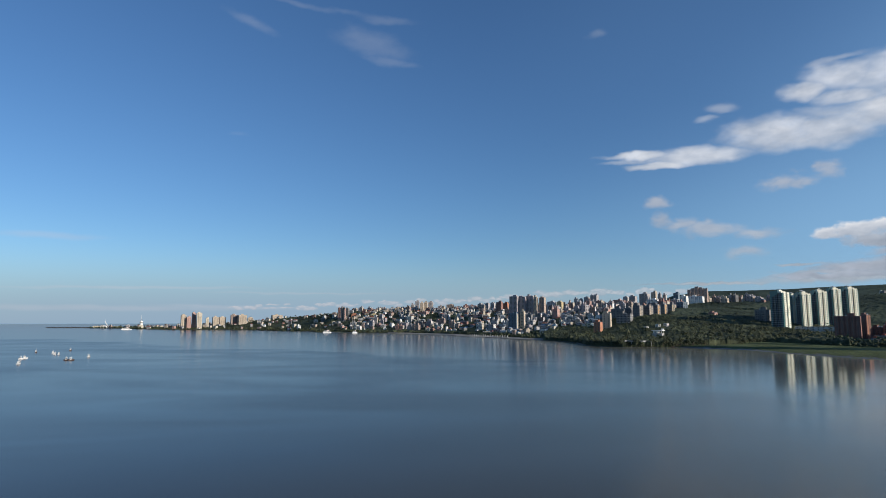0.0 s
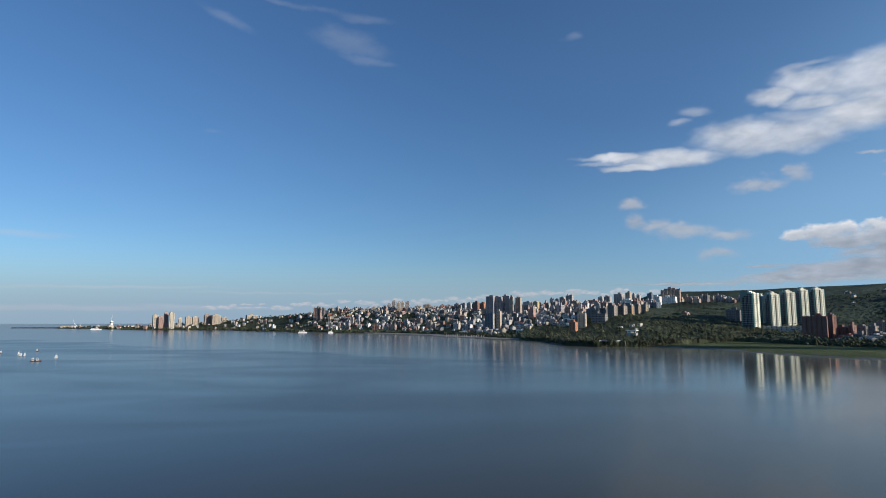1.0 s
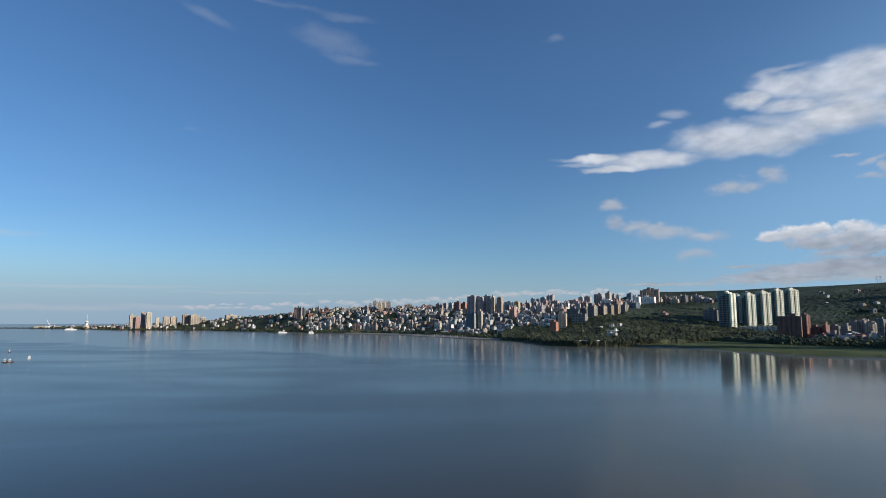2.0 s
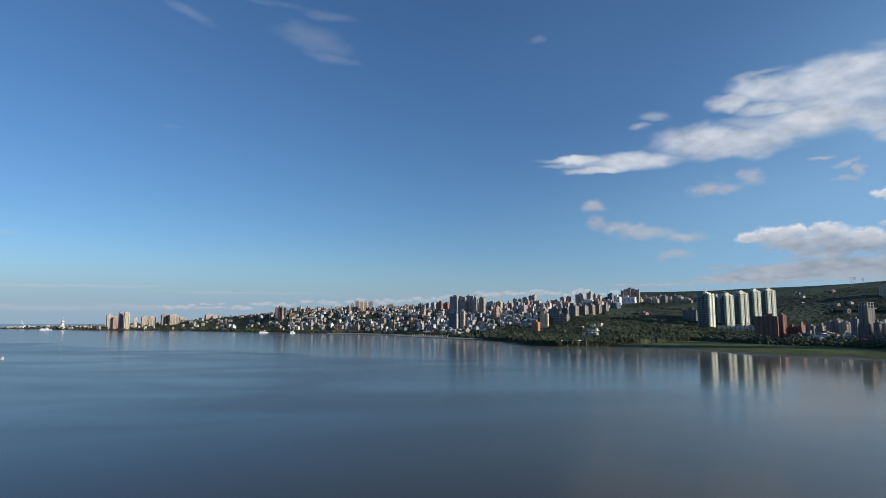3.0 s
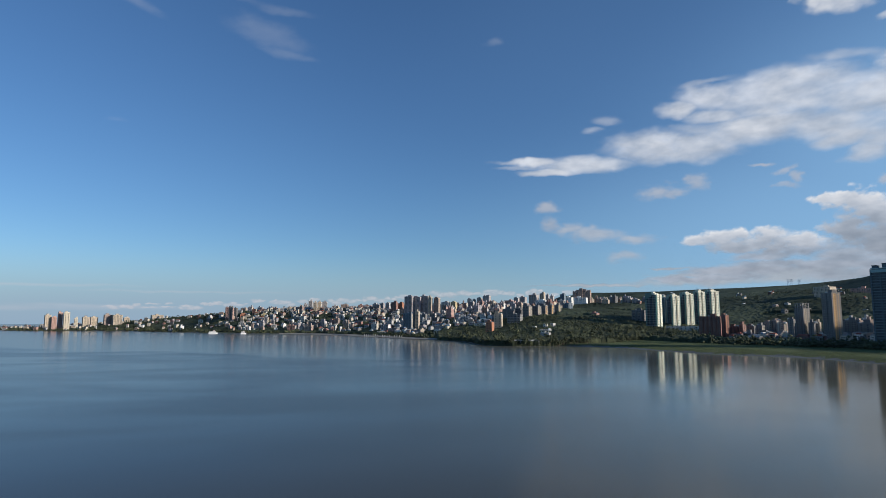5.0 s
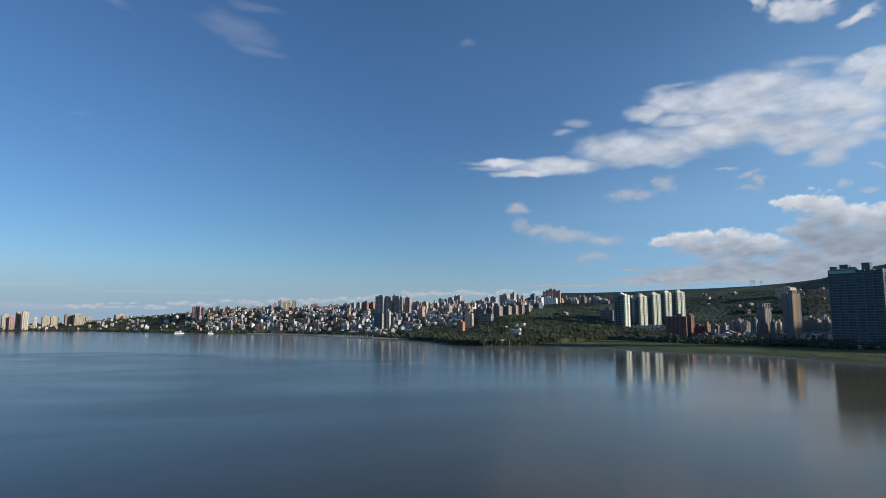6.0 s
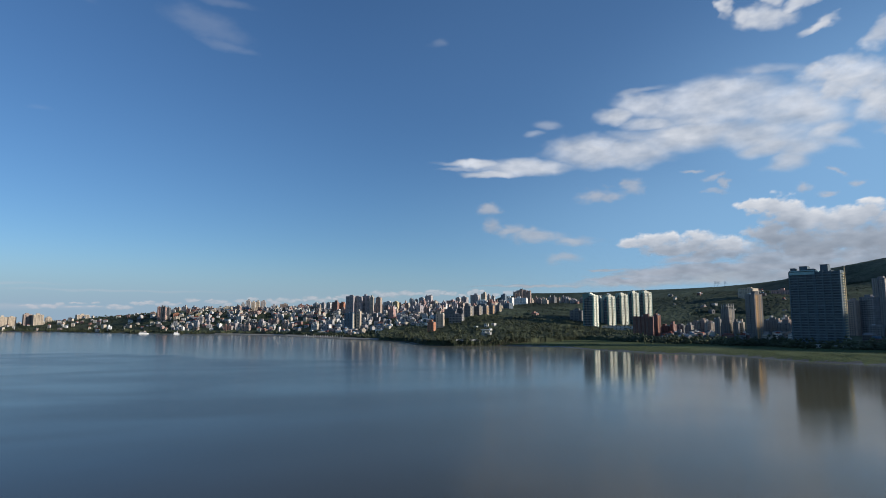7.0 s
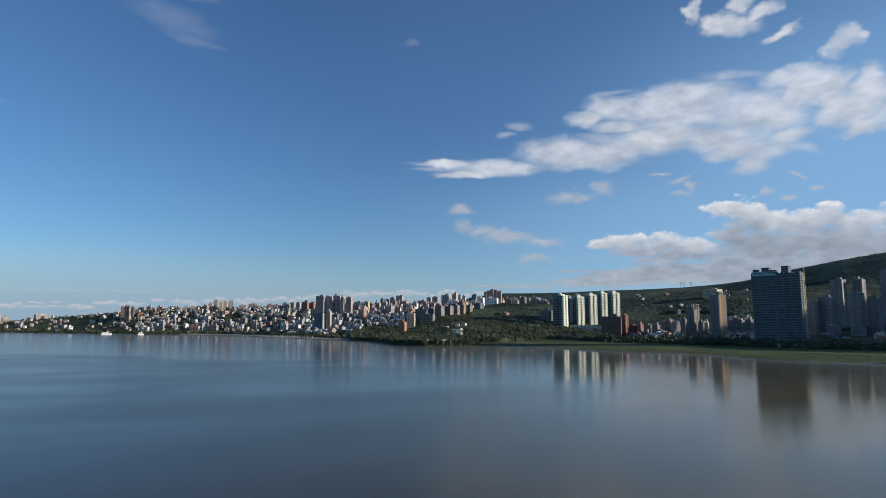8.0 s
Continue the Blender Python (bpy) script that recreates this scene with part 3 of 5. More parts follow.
# walk-up flats between the brick block and the broad high-rise
for az, dist, wide, top, color, turn, flank in (
        (35.75, 1085, 15, 28, "brick", 32, ""), (36.35, 1080, 10, 31, "red", 45, "pink"), (37.05, 1095, 16, 29, "slate", 30, ""), (37.70, 1070, 13, 30, "slate", 34, "beige"),
        (38.30, 1110, 17, 35, "brown", 50, "cream"), (38.90, 1105, 15, 38, "brown", 52, "cream"), (39.45, 1080, 11, 34, "brown", 58, "cream"), (38.05, 1040, 20, 20, "slate", 26, "plaster"),
        (36.75, 1040, 16, 19, "slate", 24, ""), (39.25, 1035, 14, 20, "slate", 26, ""), (41.72, 1075, 12, 33, "brown", 58, "cream"), (43.70, 1120, 15, 34, "slate", 40, "beige"),
        (44.05, 1150, 9, 41, "grey", 50, "white"), (45.02, 1150, 10, 42, "grey", 52, "white"), (45.75, 1140, 14, 34, "slate", 40, "beige")):
    block(az, dist, wide, top - 4, color, turn, ratio=0.8, bays=2 if wide > 12 else 1, flank=flank, kind="walk_up_flats", label=f"low {color} walk-up flats among the town's trees", group="walk-up flats")
block(44.45, 1100, 15, 34, "brown", 32, kind="roof_terrace_house", label="brown house with sunlit roof rooms")
block(44.04, 1060, 19, 34, "slate", 15, ratio=0.5)
block(44.94, 1050, 17, 30, "slate", 15, ratio=0.5)
block(45.17, 1110, 12, 35, "brown", 32, kind="roof_terrace_house", label="brown house with sunlit roof rooms")


# ---- the white towers with sea-green glass ----
def white_tower(az, dist, wide, top_z, turn, crown, storey=3.15):
    c = bearing(az, dist)
    z0 = ground_at(c.x, c.y)
    ratio = 1.15
    w = wide / (abs(math.cos(radians(turn))) + ratio * abs(math.sin(radians(turn))))
    d = w * ratio
    n = round((top_z - 5 - z0) / storey)
    h = n * storey
    FOOTPRINTS.append((c.x, c.y, w * 0.8))
    top = new("residential_tower")
    top.matrix_basis = pose(c.x, c.y, z0, 0, 0, -(az + turn))
    tagged(top, "slender white residential tower with sea-green glass corners and a sculpted crown", "tower", "white riverside towers")
    # light put into colour: fronts dark teal as shaded, sides ivory as sunlit
    white, green = WALLS["ivory"], WALLS["green"]
    part("core", boxes("core", [(-w / 2 + 1.2, w / 2 - 1.2, -d / 2 + 1.2, d / 2 - 1.2, -6, h)], WALLS["teal"]), top)
    for sx in (-1, 1):
        for sy in (-1, 1):
            x, y = sx * w / 2, sy * d / 2
            part("corner_glazing", boxes("corner_glazing", [(min(x, x - sx * 3.0), max(x, x - sx * 3.0), min(y, y - sy * 3.0), max(y, y - sy * 3.0), -6, h)], green), top)
    for x in (-0.30, -0.06, 0.06, 0.30):
        part("mullion_pier", boxes("mullion_pier", [(x * w - 0.5, x * w + 0.5, -d / 2 - 0.4, d / 2 + 0.4, -6, h)], WALLS["teal"]), top)
    # two white bays of flats on each side, a dark slot between them
    for k in (-1, 1):
        x0, x1 = sorted((k * (w / 2 - 1.5), k * (w / 2 + 0.6)))
        for y in (-0.22, 0.25):
            part("side_wall", boxes("side_wall", [(x0, x1, (y - 0.17) * d, (y + 0.17) * d, -6, h + 1.5)], white), top)
    edge = boxes("slab_edge", [(-w * 0.49, w * 0.49, -d / 2 - 0.5, d / 2 + 0.5, -0.12, 0.25)], WALLS["grey"])
    side = boxes("balcony", [(-w / 2 - 1.5, w / 2 + 1.5, y0 * d, y1 * d, -0.1, 1.0) for y0, y1 in ((-0.38, -0.25), (0.09, 0.22))], white)
    panes = boxes("ribbon_window", [(-w * 0.40, w * 0.40, -d / 2 + 0.9, d / 2 - 0.9, 1.0, 2.5)], GLASS)
    window = boxes("window", [(-w / 2 - 0.64, w / 2 + 0.64, (y - 0.036) * d, (y + 0.036) * d, 0.8, 2.4) for y in (-0.315, -0.14, 0.155, 0.33)], WALLS["green"])
    for f in range(n):
        part("slab_edge", edge, top, pose(0, 0, f * storey))
        part("balcony", side, top, pose(0, 0, f * storey))
        part("ribbon_window", panes, top, pose(0, 0, f * storey))
        part("window", window, top, pose(0, 0, f * storey))
    part("crown", boxes("crown", [(-w * 0.30, w * 0.30, -d * 0.30, d * 0.30, h, h + 3.4), (-w * 0.2, w * 0.1, -d * 0.2, d * 0.2, h + 3.4, h + 5.4)], white), top)
    # a slanting sail of glass and a roof slab lean over the top
    s = crown
    sail = mesh_from("sail", [(-w / 2, -d / 2 - 0.6, h - 9), (w * 0.15, -d / 2 - 0.6, h - 1), (-w / 2, -d / 2 - 0.6, h + 3), (w * 0.12, -d / 2 - 0.6, h + 5.5),
                              (-w / 2, -d / 2, h - 9), (w * 0.15, -d / 2, h - 1), (-w / 2, -d / 2, h + 3), (w * 0.12, -d / 2, h + 5.5)],
                     [(0, 1, 3, 2), (4, 6, 7, 5), (0, 4, 5, 1), (2, 3, 7, 6), (0, 2, 6, 4), (1, 5, 7, 3)], green)
    part("glass_sail", sail, top)
    wing = boxes("roof_wing", [(-w * 0.55, w * 0.2, -1.6, 1.6, -0.25, 0.25)], TRIM)
    part("roof_wing", wing, top, pose(s * 1.5, 0, h + 6.2, 0, s * 14, 0))
    part("wing_post", boxes("wing_post", [(-0.4, 0.4, -0.4, 0.4, h + 3, h + 6.2)], TRIM), top)


for az, dist, wide, top_z, turn, crown in ((29.28, 1200, 30.1, 86, 26, -1), (30.14, 1265, 12.0, 82, 40, 1), (30.94, 1240, 24.9, 86, 57, 1),
                                           (32.07, 1265, 25.7, 90, 57, -1), (33.08, 1295, 22.3, 92, 56, 1), (34.09, 1320, 27.3, 96, 55, 1)):
    white_tower(az, dist, wide, top_z, turn, crown)


# ---- the broad dark high-rise by the marsh ----
def broad_tower(az, dist, wide, top_z, turn, storey=3.2):
    c = bearing(az, dist)
    z0 = ground_at(c.x, c.y)
    ratio = 0.38
    w = wide / (math.cos(radians(turn)) + ratio * abs(math.sin(radians(turn))))
    d = w * ratio
    n = round((top_z - 6 - z0) / storey)
    h = n * storey
    FOOTPRINTS.append((c.x, c.y, w * 0.6))
    top = new("high_rise")
    top.matrix_basis = pose(c.x, c.y, z0, 0, 0, -(az + turn))
    tagged(top, "broad dark teal-grey high-rise with balconies on every storey", "high-rise")
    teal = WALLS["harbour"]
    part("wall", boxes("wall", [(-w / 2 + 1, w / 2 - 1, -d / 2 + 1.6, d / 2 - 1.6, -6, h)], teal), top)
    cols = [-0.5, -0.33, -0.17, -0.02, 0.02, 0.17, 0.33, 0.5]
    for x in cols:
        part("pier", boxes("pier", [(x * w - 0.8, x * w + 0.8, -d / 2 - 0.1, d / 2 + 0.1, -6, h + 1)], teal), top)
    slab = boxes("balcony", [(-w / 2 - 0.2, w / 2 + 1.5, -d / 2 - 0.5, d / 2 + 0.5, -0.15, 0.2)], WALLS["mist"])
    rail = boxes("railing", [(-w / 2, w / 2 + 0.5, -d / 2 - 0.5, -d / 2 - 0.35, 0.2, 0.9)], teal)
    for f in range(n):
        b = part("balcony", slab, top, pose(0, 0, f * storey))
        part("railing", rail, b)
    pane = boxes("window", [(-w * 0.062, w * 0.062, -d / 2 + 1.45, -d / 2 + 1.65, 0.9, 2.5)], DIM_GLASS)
    for f in range(n):
        for a, b in zip(cols, cols[1:]):
            if b - a > 0.1:
                part("window", pane, top, pose((a + b) / 2 * w, 0, f * storey))
    # sun on this end put into colour: yellow balconies, rails and fin
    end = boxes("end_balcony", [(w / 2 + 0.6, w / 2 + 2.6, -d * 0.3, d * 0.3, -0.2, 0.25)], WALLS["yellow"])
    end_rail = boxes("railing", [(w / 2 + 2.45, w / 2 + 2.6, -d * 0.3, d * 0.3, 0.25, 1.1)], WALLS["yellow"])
    for f in range(1, n):
        b = part("end_balcony", end, top, pose(0, 0, f * storey))
        part("railing", end_rail, b)
    part("glass_crown", boxes("glass_crown", [(-w / 2 + 0.4, w * 0.02, -d / 2 - 0.8, d / 2 + 0.8, h - 3, h + 0.4), (-w / 2 + 0.4, w * 0.02, -d / 2 - 0.8, d / 2 + 0.8, h + 1.2, h + 2.4)], WALLS["aqua"]), top)
    for x0, x1, z1 in ((-0.49, -0.40, 5.5), (-0.30, -0.14, 7.5), (0.12, 0.27, 8.5), (-0.12, -0.02, 4.0)):
        part("roof_house", boxes("roof_house", [(x0 * w, x1 * w, -d * 0.3, d * 0.3, h, h + z1), (x0 * w - 0.3, x1 * w + 0.3, -d * 0.34, d * 0.34, h + z1, h + z1 + 0.4)], teal), top)
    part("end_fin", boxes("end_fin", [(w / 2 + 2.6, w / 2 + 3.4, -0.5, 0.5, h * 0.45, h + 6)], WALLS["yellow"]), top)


broad_tower(47.43, 880, 58, 100, 14)

# ---- a white pavilion in the mangroves ----
def pavilion(az, dist, floor):
    c = bearing(az, dist)
    top = new("pavilion")
    top.matrix_basis = pose(c.x, c.y, floor, 0, 0, -(az + 24))
    tagged(top, "low white open pavilion with a flat overhanging roof among trees", "pavilion")
    FOOTPRINTS.append((c.x, c.y, 9))
    white = WALLS["white"]
    part("platform", boxes("platform", [(-7.5, 7.5, -4, 4, ground_at(c.x, c.y) - floor - 1, 0)], CONCRETE), top)
    part("room", boxes("room", [(-7, -1, -2, 3.5, 0, 3.4)], white), top)
    for x in (0.5, 3.2, 6.4):
        for y in (-3, 3):
            part("column", boxes("column", [(x - 0.25, x + 0.25, y - 0.25, y + 0.25, 0, 3.4)], white), top)
    part("roof", stack("roof", [(-8, 8, -4.6, 4.6, 3.4), (-8.4, 8.4, -5, 5, 3.6), (-8.4, 8.4, -5, 5, 4.3), (-7.8, 7.8, -4.4, 4.4, 4.5)], white), top)
    part("stair_room", boxes("stair_room", [(4, 7, 0.5, 3.5, 4.5, 6.8)], white), top)
    part("window", boxes("window", [(-5.5, -2.5, -2.06, -1.96, 1.0, 2.5)], GLASS), top)


pavilion(19.6, 975, 15.5)

# ---- the old town: hundreds of small houses stepping up the slope ----
rng = random.Random(7)
PALETTE = ["white"] * 3 + ["plaster"] * 6 + ["cream"] * 5 + ["grey"] * 5 + ["beige"] * 4 + ["slate"] * 8 + ["brown"] * 4 + ["umber"] * 3 + ["pink", "red", "red", "dark", "dark", "dark"]


def house_bodies(w, d, floors, color):
    """Wall and roof of a town house, each a mesh with its own material."""
    h, t = floors * 3.1, 0.25
    wall = stack("wall", [(-w / 2, w / 2, -d / 2, d / 2, -5), (-w / 2, w / 2, -d / 2, d / 2, h + .9), (-w / 2 + t, w / 2 - t, -d / 2 + t, d / 2 - t, h + .9),
                          (-w / 2 + t, w / 2 - t, -d / 2 + t, d / 2 - t, h)], WALLS[color])
    if rng.random() < 0.82:
        # stair house, a lean-to of sheet metal and a tank or two on a flat roof
        k = rng.uniform(0.0, 0.25)
        a, b, c, e = -w * rng.uniform(0.25, 0.42), w * k, -d * 0.3, d * 0.42
        things = [(a, b, c, e, h, h + rng.uniform(2.2, 3.4))]
        if rng.random() < 0.7:
            x = w * rng.uniform(0.18, 0.32)
            things.append((x, x + rng.uniform(1.4, 2.6), -d * 0.2, d * rng.uniform(0.0, 0.3), h, h + rng.uniform(1.5, 4.2)))
        if rng.random() < 0.4:
            x = -w * rng.uniform(0.3, 0.45)
            things.append((x, x + 1.5, -d * 0.45, -d * 0.45 + 1.5, h, h + rng.uniform(1.6, 2.6)))
        roof = boxes("roof_shed", things, rng.choice((ROOF, ROOF, ROOF_RED, ROOF_BLUE, WALLS[color], WALLS[color], CONCRETE, TRIM)))
    else:
        p = 1.4 + rng.random()
        x, y, z = w / 2 + .3, d / 2 + .3, h + .9
        roof = mesh_from("pitched_roof", [(-x, -y, z), (x, -y, z), (x, y, z), (-x, y, z), (-x, 0, z + p), (x, 0, z + p)],
                         [(0, 1, 5, 4), (2, 3, 4, 5), (1, 2, 5), (3, 0, 4), (0, 3, 2, 1)], rng.choice((ROOF, ROOF, ROOF_RED, CONCRETE)))
    return wall, roof


def house(x, y, w, d, floors, color, yaw):
    top = new("town_house")
    top.matrix_basis = pose(x, y, ground_at(x, y), 0, 0, yaw)
    tagged(top, f"{floors}-storey {color} town house on the hillside", "house", "old town houses")
    for me in house_bodies(w, d, floors, color):
        part(me.name.split(".")[0], me, top)
    row = once(("hw", round(w), color), lambda: window_strip(round(w), 1.5, WALLS[color], 2.8, 1.7))
    for f in range(floors):
        part("ribbon_window", row, top, pose(0, -d / 2, f * 3.1))


def far_houses(rows):
    """The houses farther off, too small to pick apart, joined."""
    verts, faces, slots, mats = [], [], [], []
    for x, y, w, d, floors, color, yaw in rows:
        m = pose(x, y, ground_at(x, y), 0, 0, yaw)
        strip = window_strip(round(w), 1.5, WALLS[color], 2.8, 1.7)
        bodies = [(me, m) for me in house_bodies(w, d, floors, color)] + [(strip, m @ pose(0, -d / 2, f * 3.1)) for f in range(floors)]
        for me, mm in bodies:
            n = len(verts)
            verts += [mm @ v.co for v in me.vertices]
            for f in me.polygons:
                faces.append([n + i for i in f.vertices])
                mat = me.materials[f.material_index]
                if mat not in mats:
                    mats.append(mat)
                slots.append(mats.index(mat))
    me = mesh_from("hillside_houses", verts, faces, mats)
    me.polygons.foreach_set("material_index", slots)
    tagged(new("hillside_houses", me), "far white, grey and brick town houses packed on the hillside", "houses", kind="stuff")


def free(x, y, r):
    return all((x - a) ** 2 + (y - b) ** 2 > (r + c) ** 2 for a, b, c in FOOTPRINTS)


def skyline_block(az, dist, wide, top_z, color, turn, ratio, flank):
    """A far apartment block: stepped body, rows of panes on the two sides in view, stair houses and tanks."""
    c = bearing(az, dist)
    w = wide / (math.cos(radians(turn)) + ratio * math.sin(radians(turn)))
    d = w * ratio
    land = ground_at(c.x, c.y)
    n = max(2, round((top_z - land) / 3.2))
    h = n * 3.2
    FOOTPRINTS.append((c.x, c.y, max(w, d) * 0.6))
    top = new("skyline_block")
    top.matrix_basis = pose(c.x, c.y, top_z - h, 0, 0, -(az + turn))
    tagged(top, f"{n}-storey {color} tiled apartment block on the town's skyline", "building", "skyline apartment blocks")
    wall = WALLS[color]
    nick = w * rng.uniform(0.12, 0.2)
    out = [(-w / 2, -d / 2), (-nick, -d / 2), (-nick, -d / 2 + 1.8), (nick, -d / 2 + 1.8), (nick, -d / 2), (w / 2, -d / 2), (w / 2, d / 2), (-w / 2, d / 2)]
    part("wall", prism("wall", out, min(land - (top_z - h), 0) - 6, h, wall), top)
    rows = [(x0, x1, -d / 2 - 0.05, -d / 2 + 0.1, f * 3.2 + 0.9, f * 3.2 + 2.5) for f in range(n) for x0, x1 in ((-w * 0.44, -nick - 1), (nick + 1, w * 0.44))]
    tagged(part("front_window", boxes("front_window", rows, GLASS), top), kind="stuff")
    rows = [(w / 2 - 0.1, w / 2 + 0.05, y * d - 1.1, y * d + 1.1, f * 3.2 + 0.9, f * 3.2 + 2.4) for f in range(n) for y in (-0.25, 0.22)]
    # sunlight on this side is put into its own wall colour
    if flank:
        part("side_cladding", boxes("side_cladding", [(w / 2 - 0.05, w / 2 + 0.02, -d * 0.46, d * 0.46, 0, h)], WALLS[flank]), top, None, f"{flank} side wall in its sunlit tone")
    tagged(part("side_window", boxes("side_window", rows, GLASS), top), kind="stuff")
    part("parapet", rim("parapet", w, d, 0.35, h, h + 1.2, wall), top)
    for k in range(rng.choice((1, 2, 2))):
        x, sw, sh = w * (-0.25 + 0.45 * k + rng.uniform(-0.1, 0.1)), rng.uniform(2.2, 4.5), rng.uniform(3, 7)
        roof = [(x - sw / 2, x + sw / 2, -sw / 2, sw / 2, h), (x - sw / 2, x + sw / 2, -sw / 2, sw / 2, h + sh)]
        if rng.random() < 0.35:
            roof += [(x - sw / 2 - .4, x + sw / 2 + .4, -sw / 2 - .4, sw / 2 + .4, h + sh), (x - .1, x + .1, -.1, .1, h + sh + 2.6)]
        part("stair_house", stack("stair_house", roof, wall), top)


# the crowded skyline: how high the roofs reach, as a slope over the eye, by bearing
SKYLINE = np.array([(-9.9, 1.0), (-8.7, 1.02), (-6.2, 0.97), (-5.2, 0.88), (-3.9, 0.98), (-2.6, 1.15), (-0.8, 0.98), (1.1, 1.18), (3.2, 1.2), (5.3, 1.4), (6.3, 1.35),
                    (9.6, 1.35), (11.5, 1.35), (12.3, 1.6), (15.3, 1.6), (16.3, 1.55), (20.8, 1.75), (23.8, 1.95)])
az = -9.7
while az < 22.5:
    dist = rng.uniform(1840, 2060) if az < 8 else rng.uniform(1700, 1960)
    p = bearing(az, dist)
    wide = rng.uniform(12, 25)
    slope = np.interp(az, SKYLINE[:, 0], SKYLINE[:, 1]) - abs(rng.gauss(0, 0.22))
    if free(p.x, p.y, wide * 0.3):
        skyline_block(az, dist, wide, HEIGHT + dist * math.tan(radians(slope)), rng.choice(("brown", "brown", "red", "dark", "dark", "umber", "grey", "grey", "pink", "beige", "slate")),
                      rng.uniform(22, 44), rng.uniform(0.5, 0.9), rng.choice(("", "", "beige", "cream", "pink")))
    az += math.degrees(wide / dist) * rng.uniform(0.45, 0.8)

# a second tier below the skyline, over the riverside terrace
for k in range(60):
    az, dist = rng.uniform(9.6, 22.0), rng.uniform(1400, 1780)
    p = bearing(az, dist)
    wide = rng.uniform(10, 24)
    if free(p.x, p.y, wide * 0.35):
        skyline_block(az, dist, wide, ground_at(p.x, p.y) + rng.choice((3, 4, 5, 5, 6, 7)) * 3.2, rng.choice(("brown", "red", "dark", "slate", "slate", "umber", "grey", "pink", "blue")), rng.uniform(24, 46),
                      rng.uniform(0.45, 0.85), rng.choice(("", "beige", "cream", "white", "pink")))

# smaller flats among the houses half-way up the slope
for k in range(60):
    az, dist = rng.uniform(-9.5, 10), rng.uniform(1330, 1800)
    p = bearing(az, dist)
    sd = float(inland(np.array([p.x]), np.array([p.y]))[0])
    wide = rng.uniform(11, 24)
    if 70 < sd < 420 and free(p.x, p.y, wide * 0.4):
        skyline_block(az, dist, wide, ground_at(p.x, p.y) + rng.choice((3, 4, 4, 5, 5)) * 3.2, rng.choice(("brown", "brown", "umber", "slate", "red", "pink", "grey", "grey", "dark", "plaster")),
                      rng.uniform(22, 48), rng.uniform(0.45, 0.8), rng.choice(("", "cream", "plaster", "white")))

# a row of apartment blocks along the ridge road
for k in range(26):
    az, dist = 23.9 + k * 0.23 + rng.uniform(-0.08, 0.08), rng.uniform(1690, 1800)
    p = bearing(az, dist)
    if free(p.x, p.y, 4):
        skyline_block(az, dist, rng.uniform(11, 24), HEIGHT + dist * rng.uniform(0.0285, 0.0345), rng.choice(("grey", "beige", "slate", "brown", "pink", "dark", "umber")), rng.uniform(10, 40),
                      rng.uniform(0.45, 0.8), rng.choice(("", "", "cream", "beige")))

LOWLAND = ["white"] + ["plaster"] * 2 + ["cream"] * 2 + ["slate"] * 7 + ["brick"] * 3 + ["dark", "dark", "brown", "brown", "beige", "red"]
HOUSES = []
# districts: bearings, distances, count, least and most inland
for a0, a1, d0, d1, count, near, far in ((-10, 9.5, 1120, 2050, 470, 60, 560), (9.5, 15, 1080, 1700, 120, 130, 800), (16, 22, 1420, 1700, 14, 400, 800), (34.5, 46, 930, 1180, 110, 225, 420),
                                         (28, 46, 1450, 2150, 46, 400, 1800), (-30, -10, 1800, 2680, 150, 12, 400), (49, 58, 800, 1000, 16, 195, 420)):
    made = tries = 0
    while made < count and tries < 5000:
        tries += 1
        az, dist = rng.uniform(a0, a1), rng.uniform(d0, d1)
        p = bearing(az, dist)
        sd = float(inland(np.array([p.x]), np.array([p.y]))[0])
        w, d = rng.uniform(5.5, 13), rng.uniform(5, 9)
        if sd < near or sd > far or not free(p.x, p.y, max(w, d) * 0.3):
            continue
        FOOTPRINTS.append((p.x, p.y, max(w, d) * 0.5))
        HOUSES.append((p.x, p.y, w, d, rng.choice((1, 2, 2, 2, 3, 3)), rng.choice(LOWLAND if az > 27 else PALETTE), -az - rng.uniform(8, 62)))
        made += 1
HOUSES.sort(key=lambda q: q[0] ** 2 + q[1] ** 2)
for row in HOUSES[:280]:
    house(*row)
far_houses(HOUSES[280:])

# ---- woods ----
ICO = bmesh.new()
bmesh.ops.create_icosphere(ICO, subdivisions=1, radius=1)
ICO_V = np.array([v.co[:] for v in ICO.verts])
ICO_T = np.array([[v.index for v in f.verts] for f in ICO.faces])
ICO.free()


OCT_V = np.array([(1, 0, 0), (0, 1, 0), (-1, 0, 0), (0, -1, 0), (0, 0, 1), (0, 0, -1.0)])
OCT_T = np.array([(0, 1, 4), (1, 2, 4), (2, 3, 4), (3, 0, 4), (1, 0, 5), (2, 1, 5), (3, 2, 5), (0, 3, 5)])


def crown_arrays(gen, clumps, spread, flat, body=(ICO_V, ICO_T), blob=0.5):
    """A crown of unit size: ragged clumps round a centre."""
    V, T = [], []
    for k in range(clumps):
        c = gen.normal(size=3) * spread * (1, 1, flat)
        c[2] = abs(c[2]) * 1.2
        r = gen.uniform(0.5, 1.0) * blob
        a = gen.uniform(0, 6.28)
        turned = body[0] @ np.array([(math.cos(a), math.sin(a), 0), (-math.sin(a), math.cos(a), 0), (0, 0, 1)])
        v = turned * (r * gen.uniform(0.65, 1.3, size=(len(turned), 1))) * (1, 1, 0.8) + c
        T.append(body[1] + len(turned) * k)
        V.append(v)
    return np.concatenate(V), np.concatenate(T)


